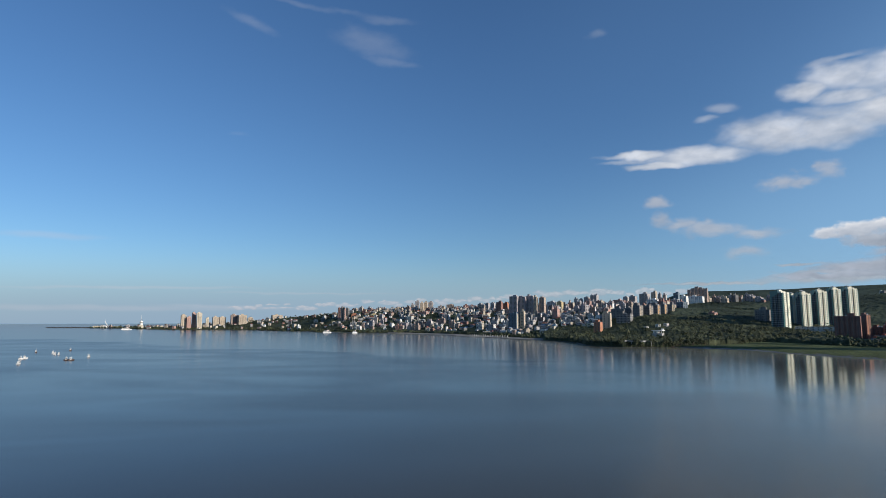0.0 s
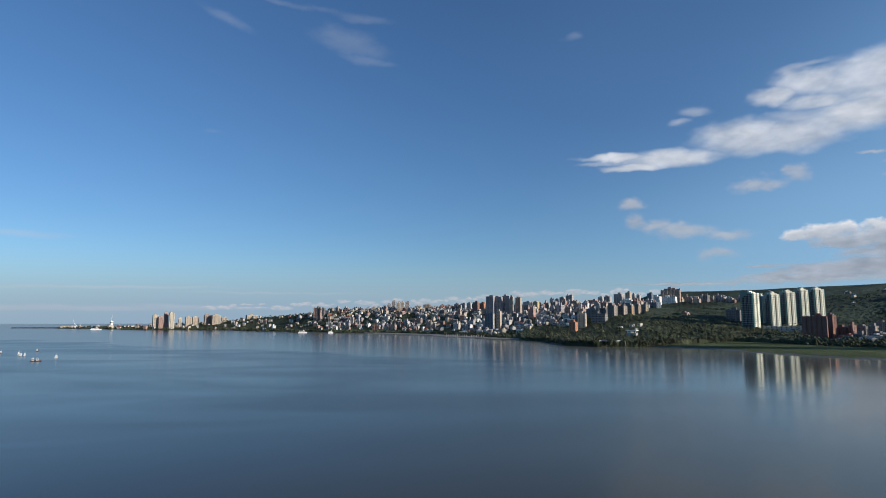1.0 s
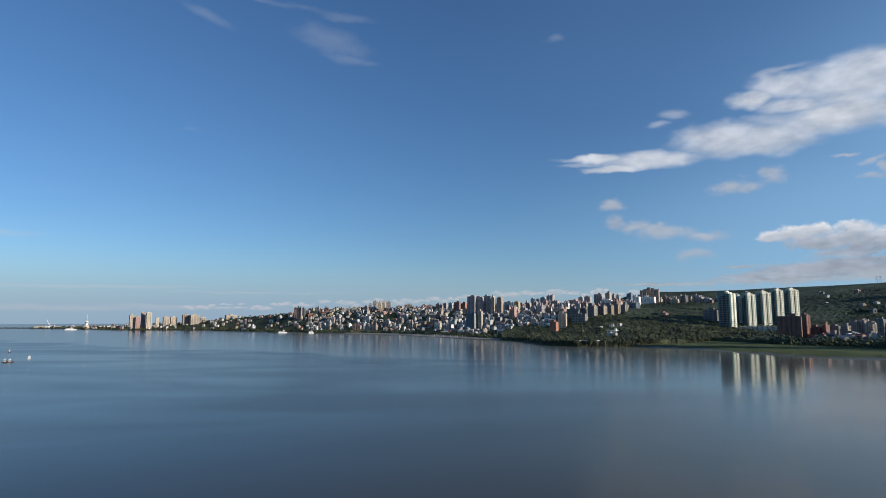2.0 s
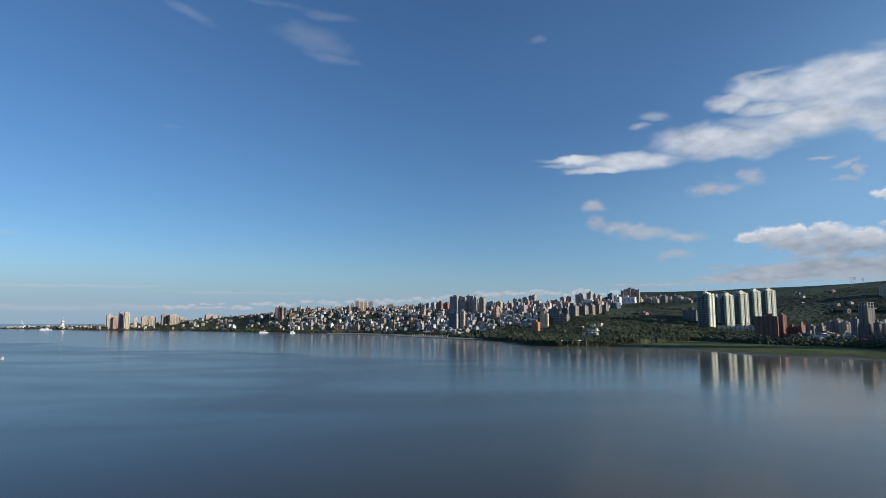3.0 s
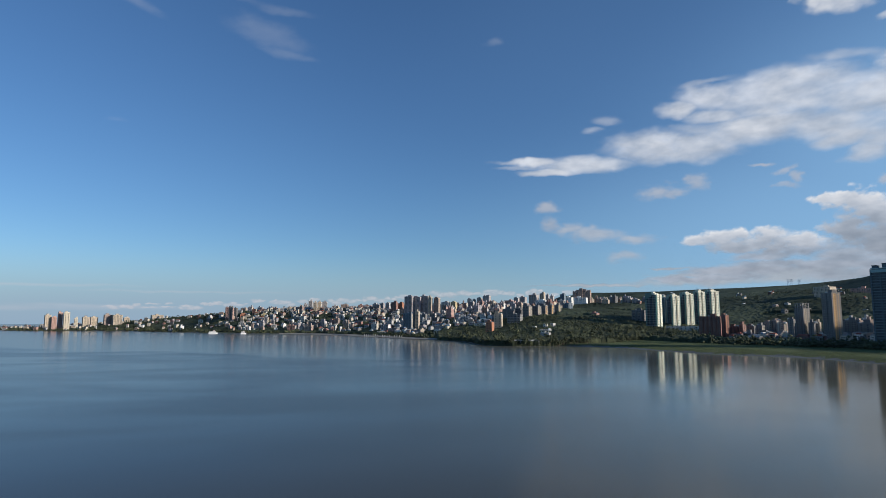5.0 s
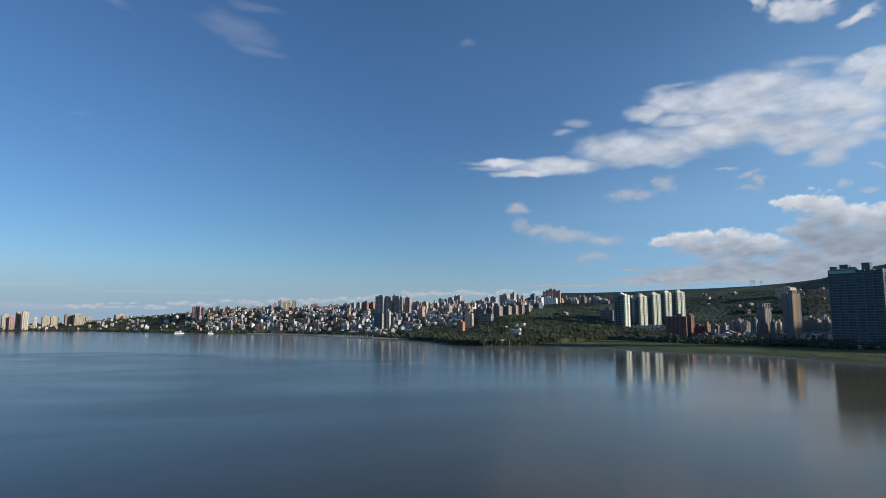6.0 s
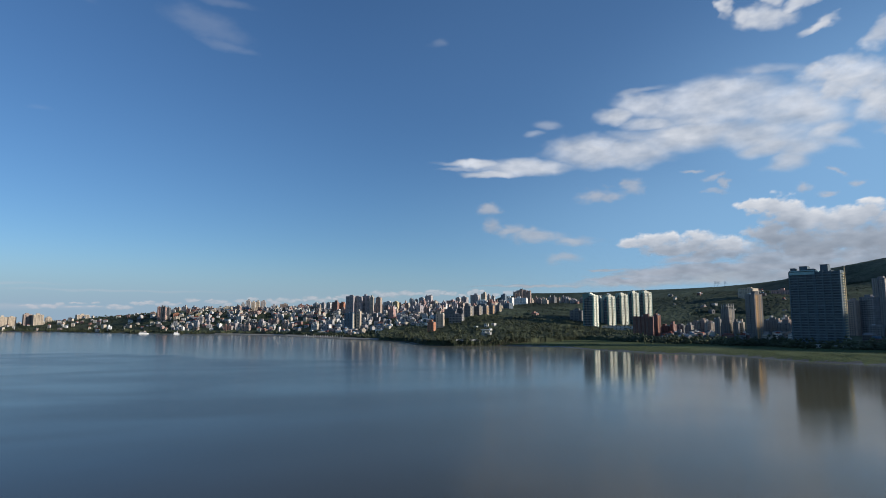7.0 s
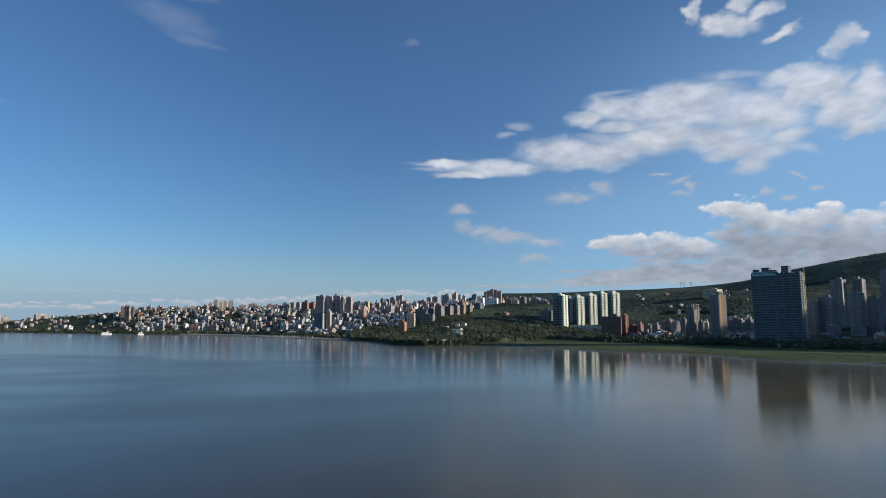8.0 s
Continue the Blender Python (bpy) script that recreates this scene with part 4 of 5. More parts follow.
def woods(name, places, sizes, mat, label, clumps=5, seed=1, spread=0.45, flat=0.7, body=(ICO_V, ICO_T), blob=0.5, tall=(0.7, 1.05)):
    gen = np.random.default_rng(seed)
    kinds = [crown_arrays(gen, clumps, spread, flat, body, blob) for _ in range(14)]
    V, T, n = [], [], 0
    for (x, y, z), s in zip(places, sizes):
        v, t = kinds[gen.integers(14)]
        a = gen.uniform(0, 6.28)
        ca, sa = math.cos(a), math.sin(a)
        w = np.stack([v[:, 0] * ca - v[:, 1] * sa, v[:, 0] * sa + v[:, 1] * ca, v[:, 2] * gen.uniform(*tall)], 1) * s + (x, y, z)
        V.append(w)
        T.append(t + n)
        n += len(v)
    me = triangles(name, np.concatenate(V), np.concatenate(T), mat)
    me.polygons.foreach_set("use_smooth", np.ones(len(me.polygons), bool))
    tagged(new(name, me), label, "trees", kind="stuff")


def scatter(seed, count, az0, az1, d0, d1, keep):
    gen = np.random.default_rng(seed)
    a = np.radians(gen.uniform(az0, az1, count))
    d = np.sqrt(gen.uniform(d0 * d0, d1 * d1, count))
    x, y = d * np.sin(a), d * np.cos(a)
    ok = keep(x, y, np.degrees(a), inland(x, y), gen)
    x, y = x[ok], y[ok]
    fx, fy, fr = np.array(FOOTPRINTS).T
    clear = np.ones(len(x), bool)
    for a, b, r in zip(fx, fy, fr):
        clear &= (x - a) ** 2 + (y - b) ** 2 > (r + 2) ** 2
    x, y = x[clear], y[clear]
    return np.stack([x, y, height(x, y)], 1), gen


def glade(x, y, size):
    """A slow wavering field; woods open into clearings where it is low."""
    return np.sin(x / size + 1.7 * np.sin(y / size / 1.3)) + np.sin(y / size / 0.8 + 1.3 * np.sin(x / size / 0.7))


SMALL = (OCT_V, OCT_T)


def canopy(name, label, mat, bearings, ranges, steps, gap, tall, keep, seed, relief=0.5, grain=0.35):
    """A closed roof of tree crowns: rounded domes round scattered stems, each of its own height, roughened by leaf clumps."""
    gen = np.random.default_rng(seed)
    A, D = np.meshgrid(np.arange(*bearings, steps[0]), np.arange(*ranges, steps[1]))
    A = A + gen.uniform(-0.35, 0.35, A.shape) * steps[0]
    D = D + gen.uniform(-0.35, 0.35, A.shape) * steps[1]
    x, y = D * np.sin(np.radians(A)), D * np.cos(np.radians(A))
    ground_z = height(x, y)
    wood = keep(x, y, A, inland(x, y))
    for fx, fy, r in FOOTPRINTS:
        wood &= (x - fx) ** 2 + (y - fy) ** 2 > (0.85 * r + 1.5) ** 2
    wood[0], wood[-1], wood[:, 0], wood[:, -1] = False, False, False, False
    table = gen.uniform(0, 1, (4, 512, 512))
    ci, cj = np.floor(x / gap).astype(int), np.floor(y / gap).astype(int)
    top = np.zeros(x.shape)
    for di in (-1, 0, 1):
        for dj in (-1, 0, 1):
            i, j = (ci + di) % 512, (cj + dj) % 512
            sx, sy = (ci + di + table[0, i, j]) * gap, (cj + dj + table[1, i, j]) * gap
            stem = tall * (1 - relief * table[2, i, j])
            wide = gap * (0.7 + 0.55 * table[3, i, j])
            q = ((x - sx) ** 2 + (y - sy) ** 2) / wide ** 2
            top = np.maximum(top, stem * (1 - (0.25 + 0.7 * relief) * q))
    z = np.where(wood, ground_z + np.maximum(top, 0.12 * tall) + grain * gen.normal(size=x.shape), ground_z - 1.5)
    ny, nx = x.shape
    i = (np.arange(ny - 1)[:, None] * nx + np.arange(nx - 1)[None, :]).ravel()
    quads = np.stack([i, i + 1, i + nx + 1, i + nx], 1)
    quads = quads[wood.ravel()[quads].any(1)]
    me = triangles(name, np.stack([x, y, z], -1).reshape(-1, 3), np.concatenate([quads[:, :3], quads[:, [0, 2, 3]]]), mat)
    tagged(new(name, me), label, "trees", kind="stuff")


def bank_wood(x, y, a, sd):
    """Where the riverside woods stand: behind the marsh in the east, below the houses in the west."""
    edge = np.clip((a - 20.5 + 0.8 * np.sin(x / 23)) * 22, 4, 165)
    return (sd > edge) & ((a > 15.2) | (sd < 150))


canopy("mangrove_woods", "dense dark green mangrove woods along the bank", LEAVES, (9.4, 34), (690, 1260), (0.07, 1.6), 7.5, 8.0, bank_wood, 4)
pl, gen = scatter(3, 2600, 9.4, 34, 690, 1250, lambda x, y, a, sd, g: bank_wood(x, y, a, sd) & (sd > 8))
woods("bank_trees", pl, gen.uniform(4.2, 8.5, len(pl)), LEAVES, "taller dark green trees standing out of the riverside woods", clumps=22, seed=24, body=SMALL, blob=0.3, spread=0.62, tall=(0.7, 1.0))
pl, gen = scatter(5, 34000, 20.5, 62, 580, 960, lambda x, y, a, sd, g: (sd > 7) & (sd < 165) & ~bank_wood(x, y, a, sd) & (abs(sd - 100 - 6 * np.sin(x / 40)) > 7) & (glade(x, y, 21) + g.normal(size=len(x)) * 0.8 > -0.9))
woods("marsh_shrubs", pl, gen.uniform(0.8, 1.7, len(pl)), LEAVES_LIGHT, "low bright green mangrove shrubs on the marsh", clumps=2, seed=6, flat=0.4, body=SMALL)
canopy("slope_woods", "dark green woods on the slopes behind the towers", LEAVES_FAR, (15.2, 62), (1150, 2420), (0.08, 3.6), 6.2, 6.0,
       lambda x, y, a, sd: (sd > 160) & ((a > 20.6) | (y < 1150)) & (sd > np.where(a > 33, 235, 0)) & (glade(x, y, 75) > -1.75), 8, relief=0.42, grain=0.3)
canopy("town_trees", "dark green trees filling the gaps between the town houses", LEAVES_FAR, (-11, 21), (1130, 2060), (0.075, 3.2), 5.5, 5.2,
       lambda x, y, a, sd: (sd > 34) & (glade(x, y, 31) + 0.8 * glade(x, y, 13) > 0.1) & ((a < 15.2) | (y > 1330)), 38)
pl, gen = scatter(7, 7000, -30, 22, 1000, 2700, lambda x, y, a, sd, g: (sd > 15) & ((a < 15.4) | (sd > 430) | (g.random(len(x)) < 0.35)) & (glade(x, y, 60) + 0.6 * g.normal(size=len(x)) > -1.5) & (height(x, y) > 2))
woods("slope_trees", pl, gen.uniform(2.8, 7.5, len(pl)), LEAVES_FAR, "dark green trees between the houses and on the slopes", clumps=6, seed=8, body=SMALL, spread=0.6)
pl, gen = scatter(17, 2600, 22, 62, 1150, 2600, lambda x, y, a, sd, g: sd > 200)
woods("upland_trees", pl, gen.uniform(4.0, 7.5, len(pl)), LEAVES_FAR, "taller trees standing out of the upland woods", clumps=11, seed=18, body=SMALL, blob=0.36, spread=0.55, tall=(0.8, 1.2))
pl, gen = scatter(13, 11500, -30.3, 10, 1050, 2720, lambda x, y, a, sd, g: (sd > np.where(a < -11, 4, 22)) & (sd < 52))
woods("quay_trees", pl, gen.uniform(4.0, 8.5, len(pl)), LEAVES, "row of dark trees along the town quay", clumps=12, seed=14, body=SMALL, blob=0.4)
canopy("hill_forest", "distant dark wooded hills", LEAVES_FAR, (11, 64), (2420, 4000), (0.095, 7.0), 8.0, 5.5, lambda x, y, a, sd: sd > 300, 10, relief=0.4, grain=0.3)
# a strip of dark trees between the marsh and the buildings
pl, gen = scatter(19, 2600, 33, 62, 650, 1100, lambda x, y, a, sd, g: (sd > 158) & (sd < 235))
woods("marsh_edge_trees", pl, gen.uniform(6.0, 10.5, len(pl)), LEAVES, "dark trees between the marsh and the high-rises", clumps=14, seed=20, body=SMALL, blob=0.36, spread=0.6, tall=(0.6, 0.95))


# ---- single trees along the mangrove edge ----
def mangrove_tree(seed):
    """A short tapered trunk with limbs and a loose crown of leaf clumps."""
    gen = np.random.default_rng(seed)
    tall = gen.uniform(4.2, 6.5)
    top = new("mangrove_tree")
    tagged(top, "broad olive-green mangrove tree in the riverside woods", "tree", "mangrove edge trees")
    part("trunk", lathe("trunk", [(0.45, -1.5), (0.3, 0.2), (0.22, tall * 0.5), (0.1, tall * 0.8)], BARK, 7), top)
    for k in range(3):
        a = gen.uniform(0, 6.28)
        limb = lathe("limb", [(0.14, 0), (0.09, tall * 0.25), (0.04, tall * 0.5)], BARK, 5)
        part("limb", limb, top, pose(0, 0, tall * gen.uniform(0.3, 0.5), gen.uniform(35, 60) * math.cos(a), gen.uniform(35, 60) * math.sin(a), 0))
    V, T, n = [], [], 0
    for k in range(34):
        a, r, z = gen.uniform(0, 6.28), abs(gen.normal()) * 1.5, gen.uniform(0.45, 1.05)
        c = np.array((r * math.cos(a), r * math.sin(a), tall * z - 0.16 * r * r))
        v = ICO_V * (gen.uniform(0.45, 1.0) * gen.uniform(0.7, 1.25, size=(12, 1))) * (1, 1, 0.7) + c
        V.append(v)
        T.append(ICO_T + n)
        n += 12
    part("crown", triangles("crown", np.concatenate(V), np.concatenate(T), LEAVES_EDGE), top)
    return top


gen = np.random.default_rng(31)
models = [mangrove_tree(100 + k) for k in range(6)]
d = np.arange(560, 1150, 1.0)
for k in range(96):
    a = 10.4 + 19.5 * k / 95 + gen.uniform(-0.08, 0.08)
    x, y = d * math.sin(radians(a)), d * math.cos(radians(a))
    i = int(np.argmax(inland(x, y) > gen.uniform(2.5, 12) + 22 * max(a - 20.8, 0)))
    place = pose(x[i], y[i], float(height(x[i:i + 1], y[i:i + 1])[0]), 0, 0, gen.uniform(0, 360))
    if k < 6:
        models[k].matrix_basis = place
    else:
        copy_thing(models[k % 6], place @ Matrix.Scale(gen.uniform(0.9, 1.7), 4))
# taller broad trees standing out of the canopy behind
for k in range(64):
    a, r = gen.uniform(10.2, 29.5), gen.uniform(18, 170)
    x, y = d * math.sin(radians(a)), d * math.cos(radians(a))
    i = int(np.argmax(inland(x, y) > r + 22 * max(a - 20.8, 0)))
    if i and free(x[i], y[i], 5):
        ground_z = float(height(x[i:i + 1], y[i:i + 1])[0])
        copy_thing(models[k % 6], pose(x[i], y[i], ground_z, 0, 0, gen.uniform(0, 360)) @ Matrix.Scale(gen.uniform(1.3, 2.1), 4))

# ---- boats at anchor ----
def boat(az, dist, long, turn, dark=False):
    p = bearing(az, dist)
    top = new("fishing_boat")
    top.matrix_basis = pose(p.x, p.y, 0, 0, 0, -az + turn)
    tagged(top, "small dark fishing boat at anchor" if dark else "small white fishing boat with a cabin at anchor", "boat", "boats at anchor")
    L, B = long / 2, long * 0.2
    sect = [(-1, 0.85, 0.8), (-0.4, 1.0, 0.8), (0.3, 0.95, 0.9), (0.75, 0.55, 1.1), (1.0, 0.05, 1.4)]
    verts, faces = [], []
    for s, b, hgt in sect:
        verts += [(s * L, -B * b, hgt), (s * L, -B * b * 0.7, -0.3), (s * L, B * b * 0.7, -0.3), (s * L, B * b, hgt)]
    for k in range(len(sect) - 1):
        for j in range(4):
            a, b = k * 4 + j, k * 4 + (j + 1) % 4
            faces.append((a, b, b + 4, a + 4))
    faces += [(0, 3, 2, 1), (16, 17, 18, 19)]
    part("hull", mesh_from("hull", verts, faces, HULL_DARK if dark else HULL), top)
    cabin = part("cabin", boxes("cabin", [(-L * 0.5, L * 0.15, -B * 0.65, B * 0.65, 0.8, 2.3), (-L * 0.55, L * 0.22, -B * 0.72, B * 0.72, 2.3, 2.45)], HULL), top)
    part("cabin_window", boxes("cabin_window", [(-L * 0.42, L * 0.08, -B * 0.67, B * 0.67, 1.4, 2.0)], GLASS), cabin)
    part("mast", lathe("mast", [(0.1, 2.3), (0.05, 4.2)], HULL, 6), top, pose(-L * 0.1, 0, 0))


boat(-34.90, 617, 5.2, 60)
boat(-34.79, 692, 4.6, 20)
boat(-34.54, 700, 5.2, 15)
boat(-33.84, 820, 4.1, 70, dark=True)
boat(-32.71, 783, 4.6, 70)
boat(-32.56, 758, 4.6, 60)
boat(-32.33, 756, 4.6, 75)
boat(-31.76, 651, 5.2, 5, dark=True)
boat(-31.46, 649, 5.2, 10, dark=True)
boat(-31.54, 840, 4.1, 60, dark=True)
boat(-30.25, 696, 5.2, 70)


# ---- harbour and shore ----
def harbour_tower(az, dist):
    p = bearing(az, dist)
    top = new("harbour_tower")
    top.matrix_basis = pose(p.x, p.y, ground_at(p.x, p.y), 0, 0, -az)
    tagged(top, "white harbour control tower with a tall thin mast", "tower")
    part("base_building", stack("base_building", [(-11, 9, -8, 8, -4), (-11, 9, -8, 8, 6), (-7, 7, -7, 7, 6), (-6, 6, -6, 6, 12)], WALLS["cream"]), top)
    part("shaft", lathe("shaft", [(4.6, 12), (4.2, 19), (5.6, 20), (6.0, 23), (5, 25), (3, 26.5), (1, 28)], WALLS["white"], 14), top)
    part("lookout_window", lathe("lookout_window", [(5.95, 20.9), (6.2, 22.4)], GLASS, 14), top)
    part("mast", lathe("mast", [(0.7, 27), (0.5, 40), (0.3, 50)], TRIM, 8), top)


def arch_bridge(az, dist):
    p = bearing(az, dist)
    top = new("footbridge")
    top.matrix_basis = pose(p.x, p.y, 0, 0, 0, -az)
    tagged(top, "white harbour footbridge hung from a leaning curved mast", "bridge")
    for k in (-1, 1):
        V, Fc = [], []
        for i in range(9):
            u = i / 8
            x, z, r = -13 + 16 * (1 - u) ** 2, 5 + 27 * u, 1.5 - u
            V += [(x - r, k * 3 * (1 - u) - r, z), (x + r, k * 3 * (1 - u) - r, z), (x + r, k * 3 * (1 - u) + r, z), (x - r, k * 3 * (1 - u) + r, z)]
            if i:
                Fc += [(i * 4 - 4 + j, i * 4 - 4 + (j + 1) % 4, i * 4 + (j + 1) % 4, i * 4 + j) for j in range(4)]
        part("mast_leg", mesh_from("mast_leg", V, Fc + [(3, 2, 1, 0), (32, 33, 34, 35)], TRIM), top)
    part("deck", boxes("deck", [(-32, 36, -2.5, 2.5, 6.6, 7.6)], TRIM), top)
    for x in (-28, 0, 30):
        part("pier", boxes("pier", [(x - 1, x + 1, -2, 2, -3, 6.6)], CONCRETE), top)


def breakwater(a0, d0, a1, d1):
    """A long mole of tumbled dark rock."""
    gen = np.random.default_rng(12)
    p0, p1 = bearing(a0, d0), bearing(a1, d1)
    n, sect = 90, ((-9, -3), (-6, 0.6), (-3, 2.3), (0, 3.0), (3, 2.4), (6, 0.7), (9, -3))
    along = (p1 - p0).normalized()
    side = Vector((-along.y, along.x, 0))
    V = []
    for i in range(n):
        q = p0.lerp(p1, i / (n - 1))
        for o, z in sect:
            v = q + side * (o + gen.normal() * 1.1)
            V.append((v.x, v.y, z + gen.normal() * 0.6))
    m = len(sect)
    Fc = [(i * m + j, i * m + j + 1, i * m + m + j + 1, i * m + m + j) for i in range(n - 1) for j in range(m - 1)]
    tagged(new("breakwater", mesh_from("breakwater", V, Fc, ROCK)), "long low breakwater of dark rock", "breakwater")


def shore_strip(name, a0, a1, near, far, lift, mat, label, category):
    """A strip of bank between two distances inland."""
    V, Fc = [], []
    d = np.arange(500, 2200, 1.0)
    for k, a in enumerate(np.arange(a0, a1, 0.15)):
        x, y = d * math.sin(radians(a)), d * math.cos(radians(a))
        sd = inland(x, y)
        for lim in (near, (near + far) / 2, far):
            i = int(np.argmax(sd > lim))
            V.append((x[i], y[i], max(float(height(x[i:i + 1], y[i:i + 1])[0]), 0.05) + lift))
        if k:
            for j in range(2):
                Fc.append((3 * k - 3 + j, 3 * k - 2 + j, 3 * k + 1 + j, 3 * k + j))
    me = mesh_from(name, V, Fc, mat)
    tagged(new(name, me), label, category, kind="structure")


def pier(a0, d0, a1, d1, count):
    p0, p1 = bearing(a0, d0), bearing(a1, d1)
    top = new("mooring_pier")
    mid, run = (p0 + p1) / 2, p1 - p0
    top.matrix_basis = pose(mid.x, mid.y, 0, 0, 0, math.degrees(math.atan2(run.y, run.x)))
    tagged(top, "row of pale mooring posts along the town bank", "pier")
    L = run.length
    part("deck", boxes("deck", [(-L / 2, L / 2, -1.2, 1.2, 1.6, 2.0)], SAND), top)
    post = lathe("post", [(0.4, -2), (0.4, 5.2), (0.25, 5.6)], TRIM, 6)
    for k in range(count):
        part("post", post, top, pose(-L / 2 + (k + 0.5) * L / count, 0, 0))


def boardwalk(a0, d0, a1, d1):
    p0, p1 = bearing(a0, d0), bearing(a1, d1)
    top = new("boardwalk")
    mid, run = (p0 + p1) / 2, p1 - p0
    top.matrix_basis = pose(mid.x, mid.y, ground_at(mid.x, mid.y) + 6.9, 0, 0, math.degrees(math.atan2(run.y, run.x)))
    tagged(top, "pale raised boardwalk winding along the mangrove edge", "boardwalk")
    L, V, Fc = run.length, [], []
    for i in range(25):
        x = -L / 2 + L * i / 24
        y = 2.5 * math.sin(i * 0.7)
        V += [(x, y - 1, 0), (x, y - 1, 1.3), (x, y + 1, 1.3), (x, y + 1, 0)]
        if i:
            Fc += [(4 * i - 4 + j, 4 * i - 4 + (j + 1) % 4, 4 * i + (j + 1) % 4, 4 * i + j) for j in range(4)]
    part("deck", mesh_from("deck", V, Fc + [(3, 2, 1, 0), (96, 97, 98, 99)], CONCRETE), top)
    for i in range(0, 25, 3):
        part("post", boxes("post", [(-0.3, 0.3, -0.3, 0.3, -9, 0)], CONCRETE), top, pose(-L / 2 + L * i / 24, 2.5 * math.sin(i * 0.7), 0))


def pylon(az, dist, tall):
    p = bearing(az, dist)
    top = new("power_pylon")
    top.matrix_basis = pose(p.x, p.y, ground_at(p.x, p.y), 0, 0, -az)
    tagged(top, "tall thin steel lattice pylon on the ridge", "pylon", "ridge pylons")
    for sx in (-1, 1):
        for sy in (-1, 1):
            part("leg", stack("leg", [(sx * 4 - .5, sx * 4 + .5, sy * 4 - .5, sy * 4 + .5, 0), (sx * .6 - .3, sx * .6 + .3, sy * .6 - .3, sy * .6 + .3, tall)], STEEL), top)
    for z in (0.62, 0.76, 0.9):
        part("cross_arm", boxes("cross_arm", [(-7, 7, -.4, .4, z * tall - .4, z * tall + .4)], STEEL), top)


def ferry(az, dist, long, turn, label):
    p = bearing(az, dist)
    top = new("ferry")
    top.matrix_basis = pose(p.x, p.y, 0, 0, 0, -az + turn)
    tagged(top, label, "ferry", "ferries")
    L, B = long / 2, long * 0.13
    hull = [(-L, -B), (L * 0.6, -B), (L, 0), (L * 0.6, B), (-L, B)]
    part("hull", prism("hull", hull, -1, 2.6, HULL), top)
    deck = part("upper_deck", stack("upper_deck", [(-L * 0.8, L * 0.5, -B * 0.8, B * 0.8, 2.6), (-L * 0.8, L * 0.5, -B * 0.8, B * 0.8, 5.4), (-L * 0.85, L * 0.55, -B * 0.9, B * 0.9, 5.4), (-L * 0.85, L * 0.55, -B * 0.9, B * 0.9, 5.8)], HULL), top)
    part("cabin_window", boxes("cabin_window", [(-L * 0.75, L * 0.45, -B * 0.82, B * 0.82, 3.6, 4.7)], GLASS), deck)
    part("wheelhouse", stack("wheelhouse", [(L * 0.05, L * 0.35, -B * 0.5, B * 0.5, 5.8), (L * 0.08, L * 0.32, -B * 0.5, B * 0.5, 8.2)], PINK_LIGHT), top)
    part("mast", lathe("mast", [(0.2, 8), (0.08, 13)], STEEL, 6), top, pose(L * 0.15, 0, 0))


harbour_tower(-26.55, 2450)
arch_bridge(-28.99, 2740)
breakwater(-33.3, 2880, -26.4, 2640)
block(-29.6, 2740, 50, 9, "cream", 10, ratio=0.3, bays=4, roof=False, kind="wharf_hotel", label="long low pinkish white wharf building", floor=2.0)
ferry(-27.66, 2290, 34, 8, "white ferry moored off the harbour")
ferry(-10.85, 1615, 22, 6, "white ferry with a pinkish wheelhouse by the town quay")
ferry(-8.3, 1555, 13, 10, "small white ferry by the town quay")
shore_strip("beach", -5.2, 11.2, 3, 24, 0.35, SAND, "grey sand and stone bank below the town", "beach")
pier(2.46, 1262, 6.2, 1150, 17)
boardwalk(16.7, 839, 18.95, 844)
for az in (39.92, 40.16, 40.71):
    pylon(az, 3330, 36 if az < 40.5 else 30)


# ---- sky ----
# Each puff of vapour: bearing, elevation, half width, half height and lean, in degrees.
CLOUDS = {}


def vapour(name, az, up, wide, tall, lean=0):
    CLOUDS.setdefault(name, []).append((az, up, wide, tall, lean))


vapour("main", 33.5, 15.0, 5.0, 1.5, -2)
vapour("main", 46.8, 14.0, 2.8, 1.15)
vapour("main", 29.6, 15.3, 4.6, 1.7, 4)
vapour("main", 23.6, 14.25, 5.0, 0.85, 2)
vapour("main", 40.4, 18.5, 7.4, 2.2)
vapour("main", 46.3, 17.3, 4.4, 2.3, 12)
vapour("main", 46.0, 13.1, 2.1, 0.95, -8)
vapour("main", 48.9, 15.0, 2.2, 1.0, -12)
vapour("main", 38.2, 15.9, 7.2, 1.55, -3)
vapour("main", 44.0, 15.5, 5.0, 1.5, 6)
vapour("main", 31.9, 18.4, 2.2, 0.85)
vapour("main", 35.0, 19.0, 3.4, 1.3, 3)
vapour("main", 18.8, 14.7, 2.6, 0.42)
vapour("main", 20.6, 13.7, 3.2, 0.45)
vapour("main", 42.5, 19.4, 3.6, 1.0, 8)
vapour("main", 44.8, 14.3, 2.8, 1.0, -6)
vapour("main", 35.2, 17.4, 3.2, 0.75, 5)
vapour("wisp", 34.6, 20.4, 2.8, 0.3, -3)
vapour("wisp", 16.64, 14.7, 2.21, 0.26)
vapour("wisp", 16.92, 14.17, 2.49, 0.21)
vapour("wisp", 49.91, 14.0, 1.61, 0.45, 25)
vapour("wisp", 45.06, 20.6, 3.2, 0.4, 6)
vapour("wisp", 25.5, 18.05, 1.7, 0.46, 4)
vapour("wisp", 24.4, 17.25, 1.0, 0.32, -6)
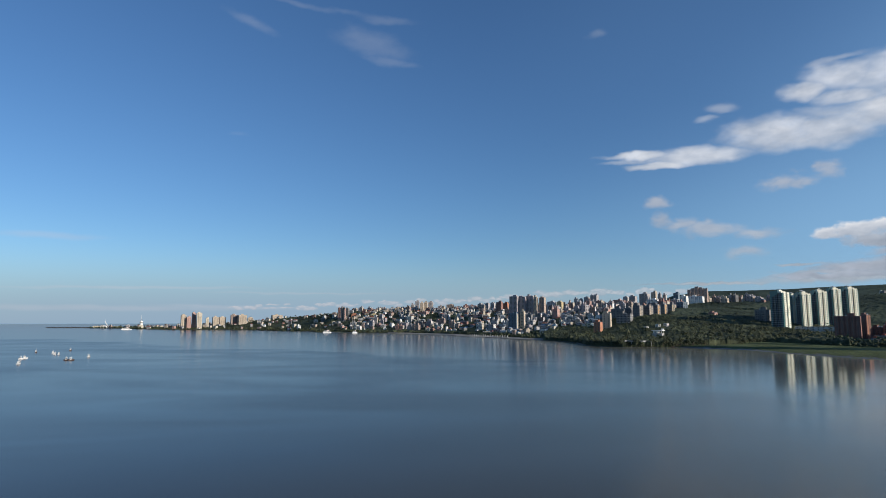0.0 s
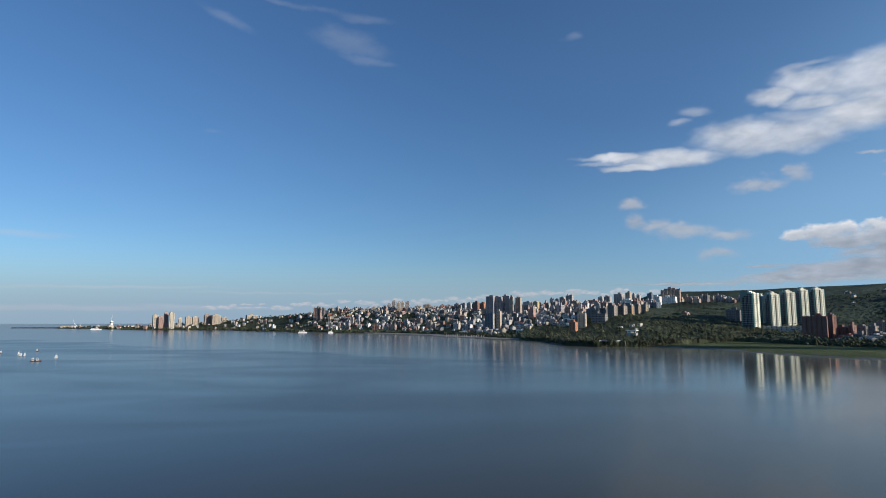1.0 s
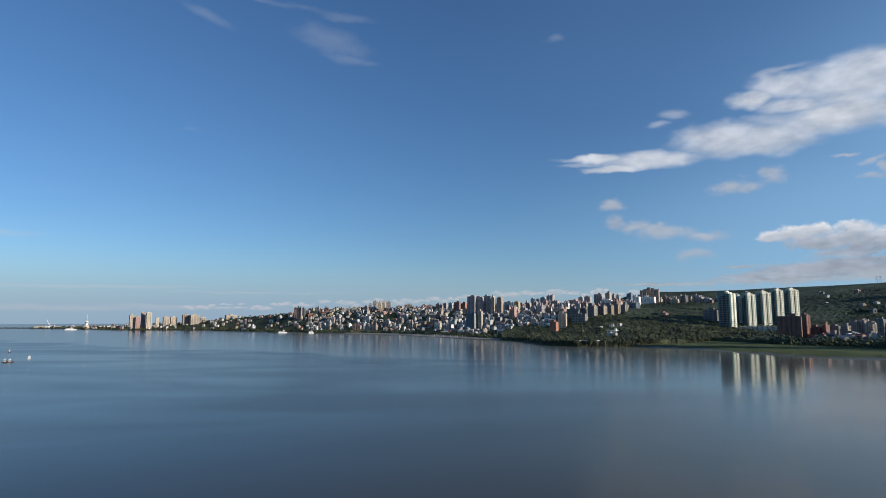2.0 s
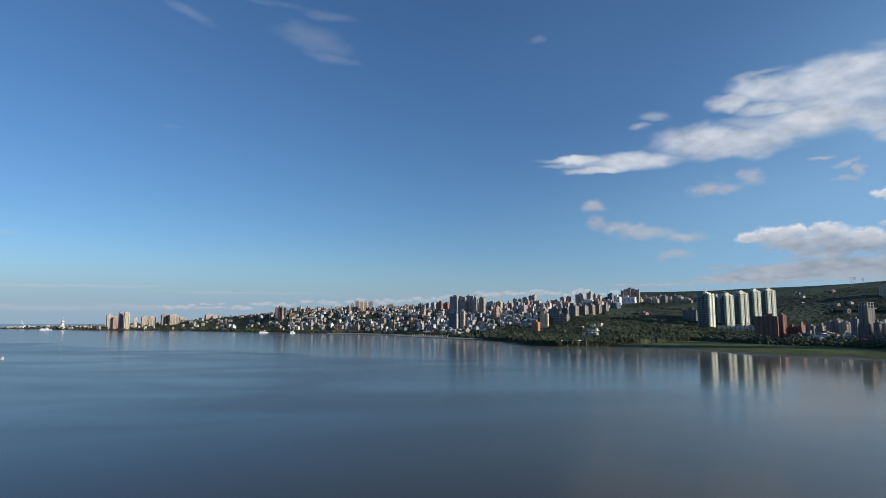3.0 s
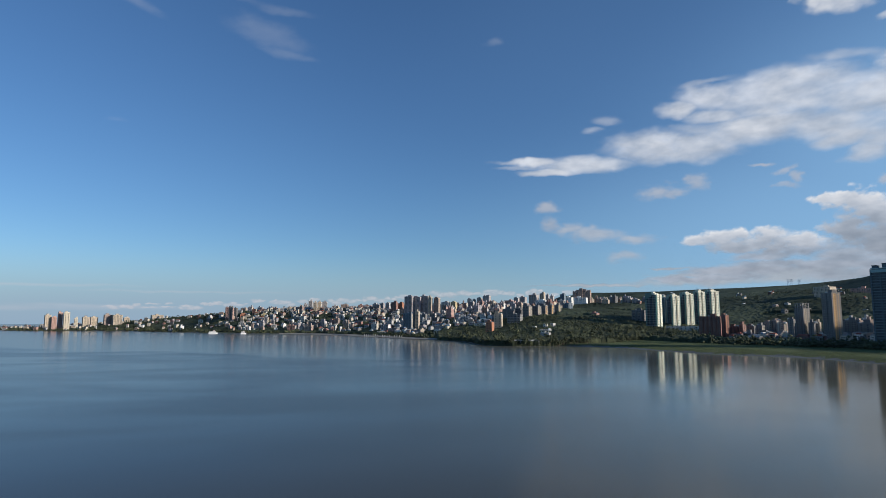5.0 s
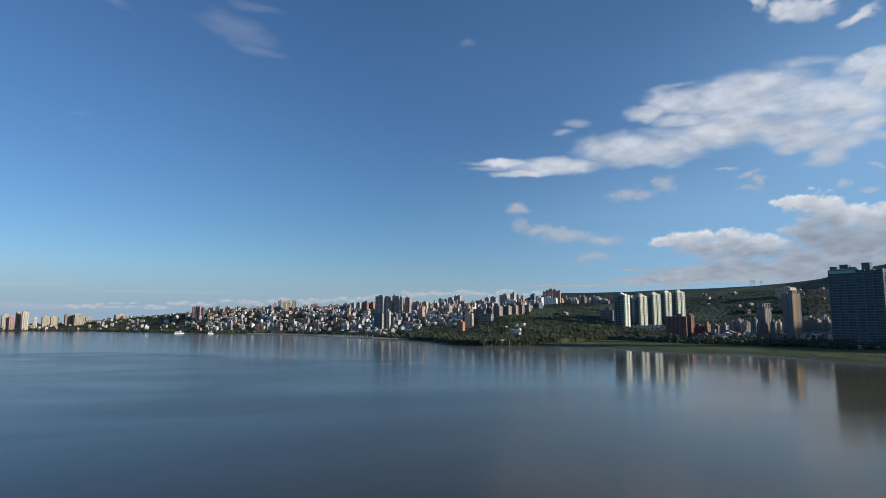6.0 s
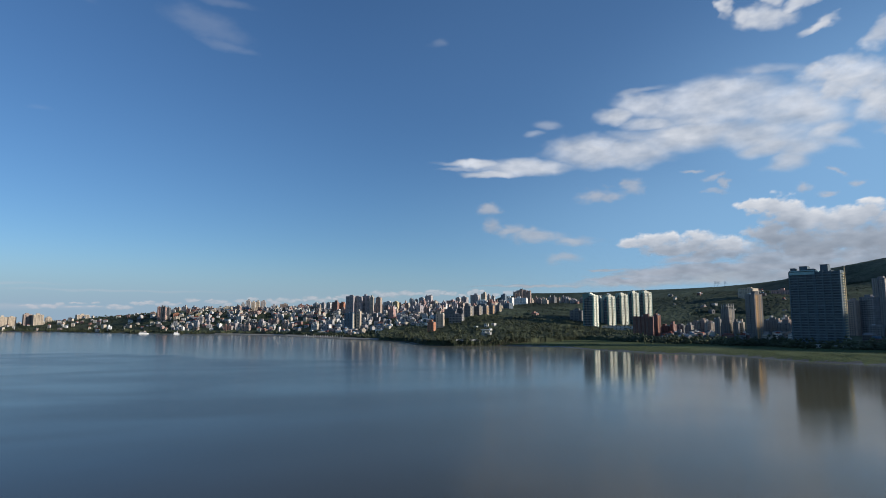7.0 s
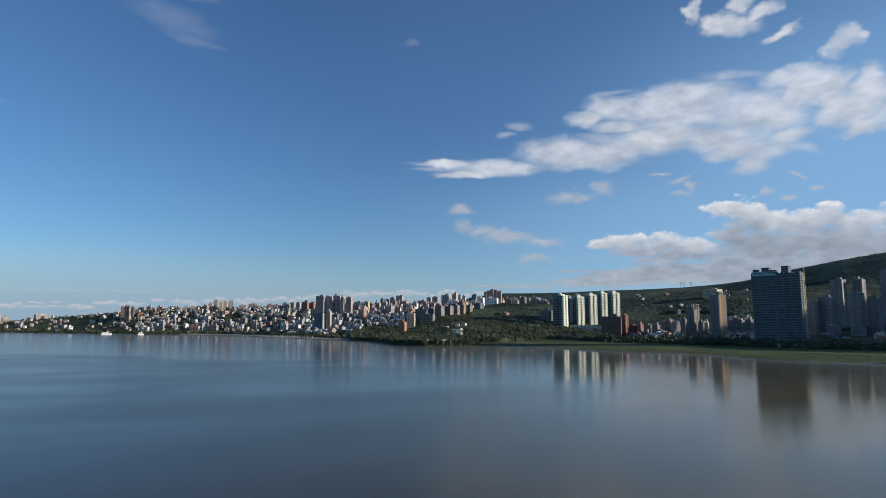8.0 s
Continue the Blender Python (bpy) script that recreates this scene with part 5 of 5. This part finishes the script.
vapour("wisp", 33.4, 16.6, 2.6, 0.5, 3)
vapour("right", 51.4, 18.6, 2.9, 1.8, 10)
vapour("right", 53.2, 16.5, 3.0, 1.8)
vapour("right", 55.0, 17.3, 1.8, 2.5)
vapour("right", 53.3, 21.7, 1.9, 1.2, -25)
vapour("right", 49.8, 19.6, 2.4, 1.1, -10)
vapour("right", 54.2, 15.2, 2.4, 0.75)
vapour("right", 51.6, 17.2, 1.7, 1.1, 40)
vapour("right", 54.2, 22.1, 0.9, 0.8)
vapour("right", 56.8, 16.0, 2.4, 1.6)
vapour("right", 49.9, 17.9, 1.5, 1.0, 20)
vapour("top", 44.9, 24.6, 3.0, 1.05, 10)
vapour("top", 47.4, 25.1, 2.4, 0.6, -16)
vapour("top", 41.95, 26.3, 0.75, 1.3, 20)
vapour("top", 43.3, 24.9, 1.4, 0.8, 25)
vapour("top", 49.0, 23.2, 1.8, 0.55, -20)
vapour("top", 45.8, 25.8, 1.2, 0.7)
vapour("small", 33.25, 11.85, 1.2, 0.75, 8)
vapour("small", 29.9, 11.35, 2.1, 0.62, -8)
vapour("small", 31.4, 11.2, 1.4, 0.5)
vapour("small", 20.0, 10.3, 1.55, 0.55)
vapour("small", 20.4, 8.8, 1.1, 0.85, 20)
vapour("small", 24.0, 7.8, 3.3, 0.75, 4)
vapour("small", 27.8, 7.2, 2.1, 0.5)
vapour("small", 26.8, 5.65, 1.9, 0.55)
vapour("small", 22.0, 8.3, 1.6, 0.6)
vapour("small", 40.3, 12.3, 1.1, 0.28, -14)
vapour("small", 40.9, 11.7, 0.8, 0.4, 30)
vapour("small", 40.5, 11.0, 1.0, 0.3)
vapour("small", 47.0, 10.7, 0.6, 0.45)
vapour("small", 48.7, 9.95, 0.6, 0.3)
vapour("small", 50.7, 10.65, 0.7, 0.32, 5)
vapour("small", 49.4, 11.7, 1.0, 0.3, 30)
vapour("small", 38.6, 12.9, 1.0, 0.16, 3)
vapour("puff", 35.2, 6.95, 3.4, 0.72)
vapour("puff", 38.9, 7.05, 2.0, 0.75)
vapour("puff", 33.4, 6.9, 1.6, 0.5)
vapour("puff", 37.0, 6.2, 3.4, 0.8)
vapour("puff", 40.6, 6.4, 2.4, 0.8)
vapour("low", 43.9, 9.7, 1.9, 0.8, -6)
vapour("low", 45.3, 9.1, 2.0, 1.2, 20)
vapour("low", 46.6, 8.2, 2.8, 1.4)
vapour("low", 49.6, 7.7, 3.0, 1.35)
vapour("low", 53.4, 7.7, 2.4, 1.3)
vapour("low", 55.6, 7.6, 2.2, 1.4)
vapour("low", 51.7, 6.4, 4.2, 1.5)
vapour("low", 47.0, 6.3, 4.2, 1.3)
vapour("low", 56.5, 6.0, 3.6, 1.9)
vapour("low", 44.4, 7.0, 2.2, 0.9, 10)
vapour("low", 51.2, 8.4, 1.4, 0.8)
vapour("under", 41.6, 5.6, 3.6, 0.75, -4)
vapour("under", 46.0, 5.0, 5.0, 0.9)
vapour("under", 52.0, 5.0, 4.6, 1.1)
vapour("under", 38.2, 5.2, 3.2, 0.55)
vapour("under", 44.2, 4.3, 5.6, 0.6)
vapour("under", 56.5, 5.0, 3.5, 1.2)
vapour("under", 39.8, 4.5, 5.4, 0.42)
vapour("under", 36.5, 4.1, 5.5, 0.5)
vapour("under", 49, 3.7, 9, 0.8)
vapour("under", 33, 3.5, 6, 0.3)
vapour("stratus", 36.36, 4.12, 5.38, 0.26, -1)
vapour("stratus", 32.85, 3.72, 4.56, 0.18)
vapour("stratus", 39.68, 3.33, 6.09, 0.3)
vapour("stratus", 44.66, 3.44, 4.77, 0.43)
vapour("stratus", 33.84, 3.13, 7.52, 0.21)
vapour("stratus", 30.82, 4.39, 2.06, 0.16)
vapour("stratus", 48.47, 3.98, 4.85, 0.47)
vapour("stratus", 24.49, 3.02, 6.41, 0.16)
vapour("stratus", 42, 3.6, 11, 0.8)
vapour("stratus", 50, 3.9, 9, 0.9)
vapour("stratus", 34, 3.2, 8, 0.42)
vapour("cirrus", -18.61, 26.09, 2.56, 0.46, 18)
vapour("cirrus", -6.99, 25.24, 4.02, 1.18, 12)
vapour("cirrus", -5.29, 23.85, 2.96, 0.43, 8)
vapour("cirrus", -13.67, 28.13, 6.83, 0.32, 5)
vapour("cirrus", -5.33, 27.31, 2.69, 0.38, 4)
vapour("cirrus", -19.72, 16.62, 1.32, 0.31)
vapour("cirrus", 15.3, 25.56, 0.94, 0.42)
vapour("streak", -31, 0.85, 15, 0.30)
vapour("streak", -19, 1.0, 8, 0.22, 1)
vapour("streak", -27, 2.6, 12, 0.16, -1)
vapour("streak", -12, 2.3, 9, 0.14)
vapour("streak", -34, 6.6, 5, 0.35, -1)
# thin and veil: glow sheets added to brighten the sky, no real cloud
vapour("thin", 31, 26, 20, 11)
vapour("veil", 57, 9, 23, 15)
vapour("veil", 50, 5, 28, 11)
vapour("bank", -18, -0.6, 62, 4.4)


def cloud_material(name, low, high, most, glow, color=(1.0, 0.97, 0.94), grain=0.6):
    """A glowing backdrop of vapour: clear where it is thin; its sun and shade are painted into the glow."""
    m = bpy.data.materials.new(name)
    m.use_nodes = True
    t = m.node_tree
    t.nodes.remove(t.nodes["Principled BSDF"])
    dens = t.nodes.new("ShaderNodeAttribute")
    dens.attribute_name = "vapour"
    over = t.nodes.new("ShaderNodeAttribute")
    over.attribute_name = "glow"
    pos = t.nodes.new("ShaderNodeNewGeometry")
    n = t.nodes.new("ShaderNodeTexNoise")
    n.inputs["Scale"].default_value, n.inputs["Detail"].default_value = 0.012, 7
    stretch = t.nodes.new("ShaderNodeMapping")
    stretch.inputs["Scale"].default_value = (0.6, 0.6, 1.5)
    t.links.new(pos.outputs["Position"], stretch.inputs["Vector"])
    t.links.new(stretch.outputs[0], n.inputs["Vector"])
    add = t.nodes.new("ShaderNodeMath")
    add.operation = "MULTIPLY_ADD"
    add.inputs[1].default_value = grain
    t.links.new(n.outputs["Fac"], add.inputs[0])
    t.links.new(dens.outputs["Fac"], add.inputs[2])
    ramp = t.nodes.new("ShaderNodeMapRange")
    ramp.interpolation_type = "SMOOTHSTEP"
    ramp.inputs["From Min"].default_value, ramp.inputs["From Max"].default_value = low, high
    ramp.inputs["To Max"].default_value = most
    t.links.new(add.outputs[0], ramp.inputs["Value"])
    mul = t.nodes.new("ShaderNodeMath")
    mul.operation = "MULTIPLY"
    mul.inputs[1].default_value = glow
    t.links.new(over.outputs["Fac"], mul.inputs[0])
    # painted tone: bluish where the cloud counts as shaded, warm where sunlit
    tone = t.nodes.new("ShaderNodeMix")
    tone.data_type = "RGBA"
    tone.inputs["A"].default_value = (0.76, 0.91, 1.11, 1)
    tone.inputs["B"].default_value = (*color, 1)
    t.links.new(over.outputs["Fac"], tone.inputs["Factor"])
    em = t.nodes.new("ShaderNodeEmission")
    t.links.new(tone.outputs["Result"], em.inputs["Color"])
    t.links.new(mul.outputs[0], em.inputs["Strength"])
    clear = t.nodes.new("ShaderNodeBsdfTransparent")
    mix = t.nodes.new("ShaderNodeMixShader")
    t.links.new(ramp.outputs[0], mix.inputs[0])
    t.links.new(clear.outputs[0], mix.inputs[1])
    t.links.new(em.outputs[0], mix.inputs[2])
    t.links.new(mix.outputs[0], t.nodes["Material Output"].inputs["Surface"])
    return m


def fractal(A, E, fa, fe, seed, octaves=5, rough=1.0):
    return np.array([noise.fractal((a * fa + seed, e * fe + seed * 0.7, seed), rough, 2.1, octaves) for a, e in zip(A.ravel(), E.ravel())]).reshape(A.shape)


def cloud(puffs, radius, mat, label, step, ragged, stretch, scale, seed, dim, low=0.25, soft=1.0, warp=1.0, mottle=0.10, least=0.0):
    a0 = min(p[0] - 1.9 * p[2] for p in puffs)
    a1 = max(p[0] + 1.9 * p[2] for p in puffs)
    e0 = max(low, min(p[1] - 1.9 * p[3] - 0.4 * p[2] * abs(math.sin(radians(p[4]))) for p in puffs))
    e1 = max(p[1] + 1.9 * p[3] + 0.4 * p[2] * abs(math.sin(radians(p[4]))) for p in puffs)
    A, E = np.meshgrid(np.arange(a0, a1 + step, step), np.arange(e0, e1 + step, step))
    size = np.mean([p[3] for p in puffs])
    wa = A + warp * size * 0.9 * fractal(A, E, scale * 0.8, scale * 1.4, seed + 3, 4)
    we = E + warp * size * 0.45 * fractal(A, E, scale * 0.8, scale * 1.4, seed + 5, 4)
    base = np.full(A.shape, -0.7)
    for a, e, ra, re, rot in puffs:
        c, s = math.cos(radians(-rot)), math.sin(radians(-rot))
        da, de = wa - a, we - e
        q = ((da * c + de * s) / ra) ** 2 + ((-da * s + de * c) / re) ** 2
        base = np.maximum(base, 2.25 * np.exp(-0.7 * q ** soft) - 0.65)
    dens = np.clip(base + ragged * fractal(A, E, scale / stretch, scale, seed) + 0.33 * ragged * fractal(A, E, scale * 3.5 / stretch, scale * 3.5, seed + 9, 4) - 0.3, -1.0, 1.5)
    edge = np.minimum.reduce([A - a0, a1 - A, e1 - E]) / (0.4 * size + 0.05)
    dens = np.minimum(dens, -1 + 2.6 * np.clip(edge, 0, 1))
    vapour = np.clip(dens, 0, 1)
    # self-shade under thick vapour, stored in the glow attribute
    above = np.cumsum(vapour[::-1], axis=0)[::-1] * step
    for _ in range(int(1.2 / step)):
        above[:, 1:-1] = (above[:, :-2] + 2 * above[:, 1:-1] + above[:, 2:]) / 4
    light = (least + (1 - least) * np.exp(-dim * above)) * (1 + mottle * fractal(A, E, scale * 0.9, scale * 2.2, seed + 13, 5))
    ra, re = np.radians(A), np.radians(E)
    verts = np.stack([radius * np.cos(re) * np.sin(ra), radius * np.cos(re) * np.cos(ra), HEIGHT + radius * np.sin(re)], -1).reshape(-1, 3)
    ny, nx = A.shape
    i = (np.arange(ny - 1)[:, None] * nx + np.arange(nx - 1)[None, :]).ravel()
    quads = np.stack([i, i + 1, i + nx + 1, i + nx], 1)
    d = dens.ravel()
    quads = quads[d[quads].max(1) > -0.75]
    me = triangles("cloud", verts, np.concatenate([quads[:, :3], quads[:, [0, 2, 3]]]), mat)
    me.attributes.new("vapour", "FLOAT", "POINT").data.foreach_set("value", d.astype(np.float32))
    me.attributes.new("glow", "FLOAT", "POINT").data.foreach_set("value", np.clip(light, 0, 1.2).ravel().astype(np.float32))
    return tagged(new("backdrop_cloud", me), label, "cloud", kind="structure")


DENSE = cloud_material("bright_cloud", 0.0, 1.75, 0.93, 0.71, grain=0.18)
SCRAP = cloud_material("cloud_scrap", 0.15, 1.9, 0.60, 0.57, (1.0, 0.92, 0.86))
LOW = cloud_material("low_cloud", 0.0, 1.35, 0.96, 0.84, (1.0, 0.94, 0.87), grain=0.22)
# the bank's shaded base, its shade painted as a dimmer bluish glow
UNDER = cloud_material("shaded_cloud_base", 0.0, 1.3, 0.93, 0.43, (0.93, 0.97, 1.04), grain=0.25)
STREAK = cloud_material("pale_haze_streak", 0.0, 1.9, 0.30, 0.60, (1.0, 0.93, 0.92), grain=0.2)
FAR_ROW = cloud_material("far_cumulus", 0.1, 1.9, 0.75, 0.60, (1.0, 0.95, 0.92), grain=0.4)
CIRRUS = cloud_material("cirrus", 0.1, 2.2, 0.15, 0.60)
CIRRUS_NEAR = cloud_material("cloud_wisp", 0.1, 1.9, 0.40, 0.66)
STRATUS = cloud_material("stratus", 0.0, 1.5, 0.85, 0.43, (0.97, 0.97, 0.97), grain=0.3)
HAZE = cloud_material("sea_haze", -0.75, 1.5, 0.92, 0.41, (0.71, 0.95, 1.17), grain=0.0)
# two added glows that lift the sky where it renders too dark
UPPER_FILL = cloud_material("thin_high_haze", -0.75, 1.3, 0.07, 0.64, (0.42, 0.74, 1.18), grain=0.0)
SUNWARD_FILL = cloud_material("high_veil", -0.75, 1.3, 0.58, 0.64, (0.50, 0.81, 1.12), grain=0.0)
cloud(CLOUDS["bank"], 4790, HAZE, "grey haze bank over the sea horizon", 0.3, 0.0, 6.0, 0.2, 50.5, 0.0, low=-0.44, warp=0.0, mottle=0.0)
cloud(CLOUDS["veil"], 4780, SUNWARD_FILL, "glow sheet added to brighten the sunward sky", 0.5, 0.0, 2.0, 0.15, 60.6, 0.0, warp=0.0, mottle=0.0)
cloud(CLOUDS["thin"], 4775, UPPER_FILL, "glow sheet added to lift the dark upper sky", 0.6, 0.0, 2.0, 0.15, 61.6, 0.0, warp=0.0, mottle=0.0)
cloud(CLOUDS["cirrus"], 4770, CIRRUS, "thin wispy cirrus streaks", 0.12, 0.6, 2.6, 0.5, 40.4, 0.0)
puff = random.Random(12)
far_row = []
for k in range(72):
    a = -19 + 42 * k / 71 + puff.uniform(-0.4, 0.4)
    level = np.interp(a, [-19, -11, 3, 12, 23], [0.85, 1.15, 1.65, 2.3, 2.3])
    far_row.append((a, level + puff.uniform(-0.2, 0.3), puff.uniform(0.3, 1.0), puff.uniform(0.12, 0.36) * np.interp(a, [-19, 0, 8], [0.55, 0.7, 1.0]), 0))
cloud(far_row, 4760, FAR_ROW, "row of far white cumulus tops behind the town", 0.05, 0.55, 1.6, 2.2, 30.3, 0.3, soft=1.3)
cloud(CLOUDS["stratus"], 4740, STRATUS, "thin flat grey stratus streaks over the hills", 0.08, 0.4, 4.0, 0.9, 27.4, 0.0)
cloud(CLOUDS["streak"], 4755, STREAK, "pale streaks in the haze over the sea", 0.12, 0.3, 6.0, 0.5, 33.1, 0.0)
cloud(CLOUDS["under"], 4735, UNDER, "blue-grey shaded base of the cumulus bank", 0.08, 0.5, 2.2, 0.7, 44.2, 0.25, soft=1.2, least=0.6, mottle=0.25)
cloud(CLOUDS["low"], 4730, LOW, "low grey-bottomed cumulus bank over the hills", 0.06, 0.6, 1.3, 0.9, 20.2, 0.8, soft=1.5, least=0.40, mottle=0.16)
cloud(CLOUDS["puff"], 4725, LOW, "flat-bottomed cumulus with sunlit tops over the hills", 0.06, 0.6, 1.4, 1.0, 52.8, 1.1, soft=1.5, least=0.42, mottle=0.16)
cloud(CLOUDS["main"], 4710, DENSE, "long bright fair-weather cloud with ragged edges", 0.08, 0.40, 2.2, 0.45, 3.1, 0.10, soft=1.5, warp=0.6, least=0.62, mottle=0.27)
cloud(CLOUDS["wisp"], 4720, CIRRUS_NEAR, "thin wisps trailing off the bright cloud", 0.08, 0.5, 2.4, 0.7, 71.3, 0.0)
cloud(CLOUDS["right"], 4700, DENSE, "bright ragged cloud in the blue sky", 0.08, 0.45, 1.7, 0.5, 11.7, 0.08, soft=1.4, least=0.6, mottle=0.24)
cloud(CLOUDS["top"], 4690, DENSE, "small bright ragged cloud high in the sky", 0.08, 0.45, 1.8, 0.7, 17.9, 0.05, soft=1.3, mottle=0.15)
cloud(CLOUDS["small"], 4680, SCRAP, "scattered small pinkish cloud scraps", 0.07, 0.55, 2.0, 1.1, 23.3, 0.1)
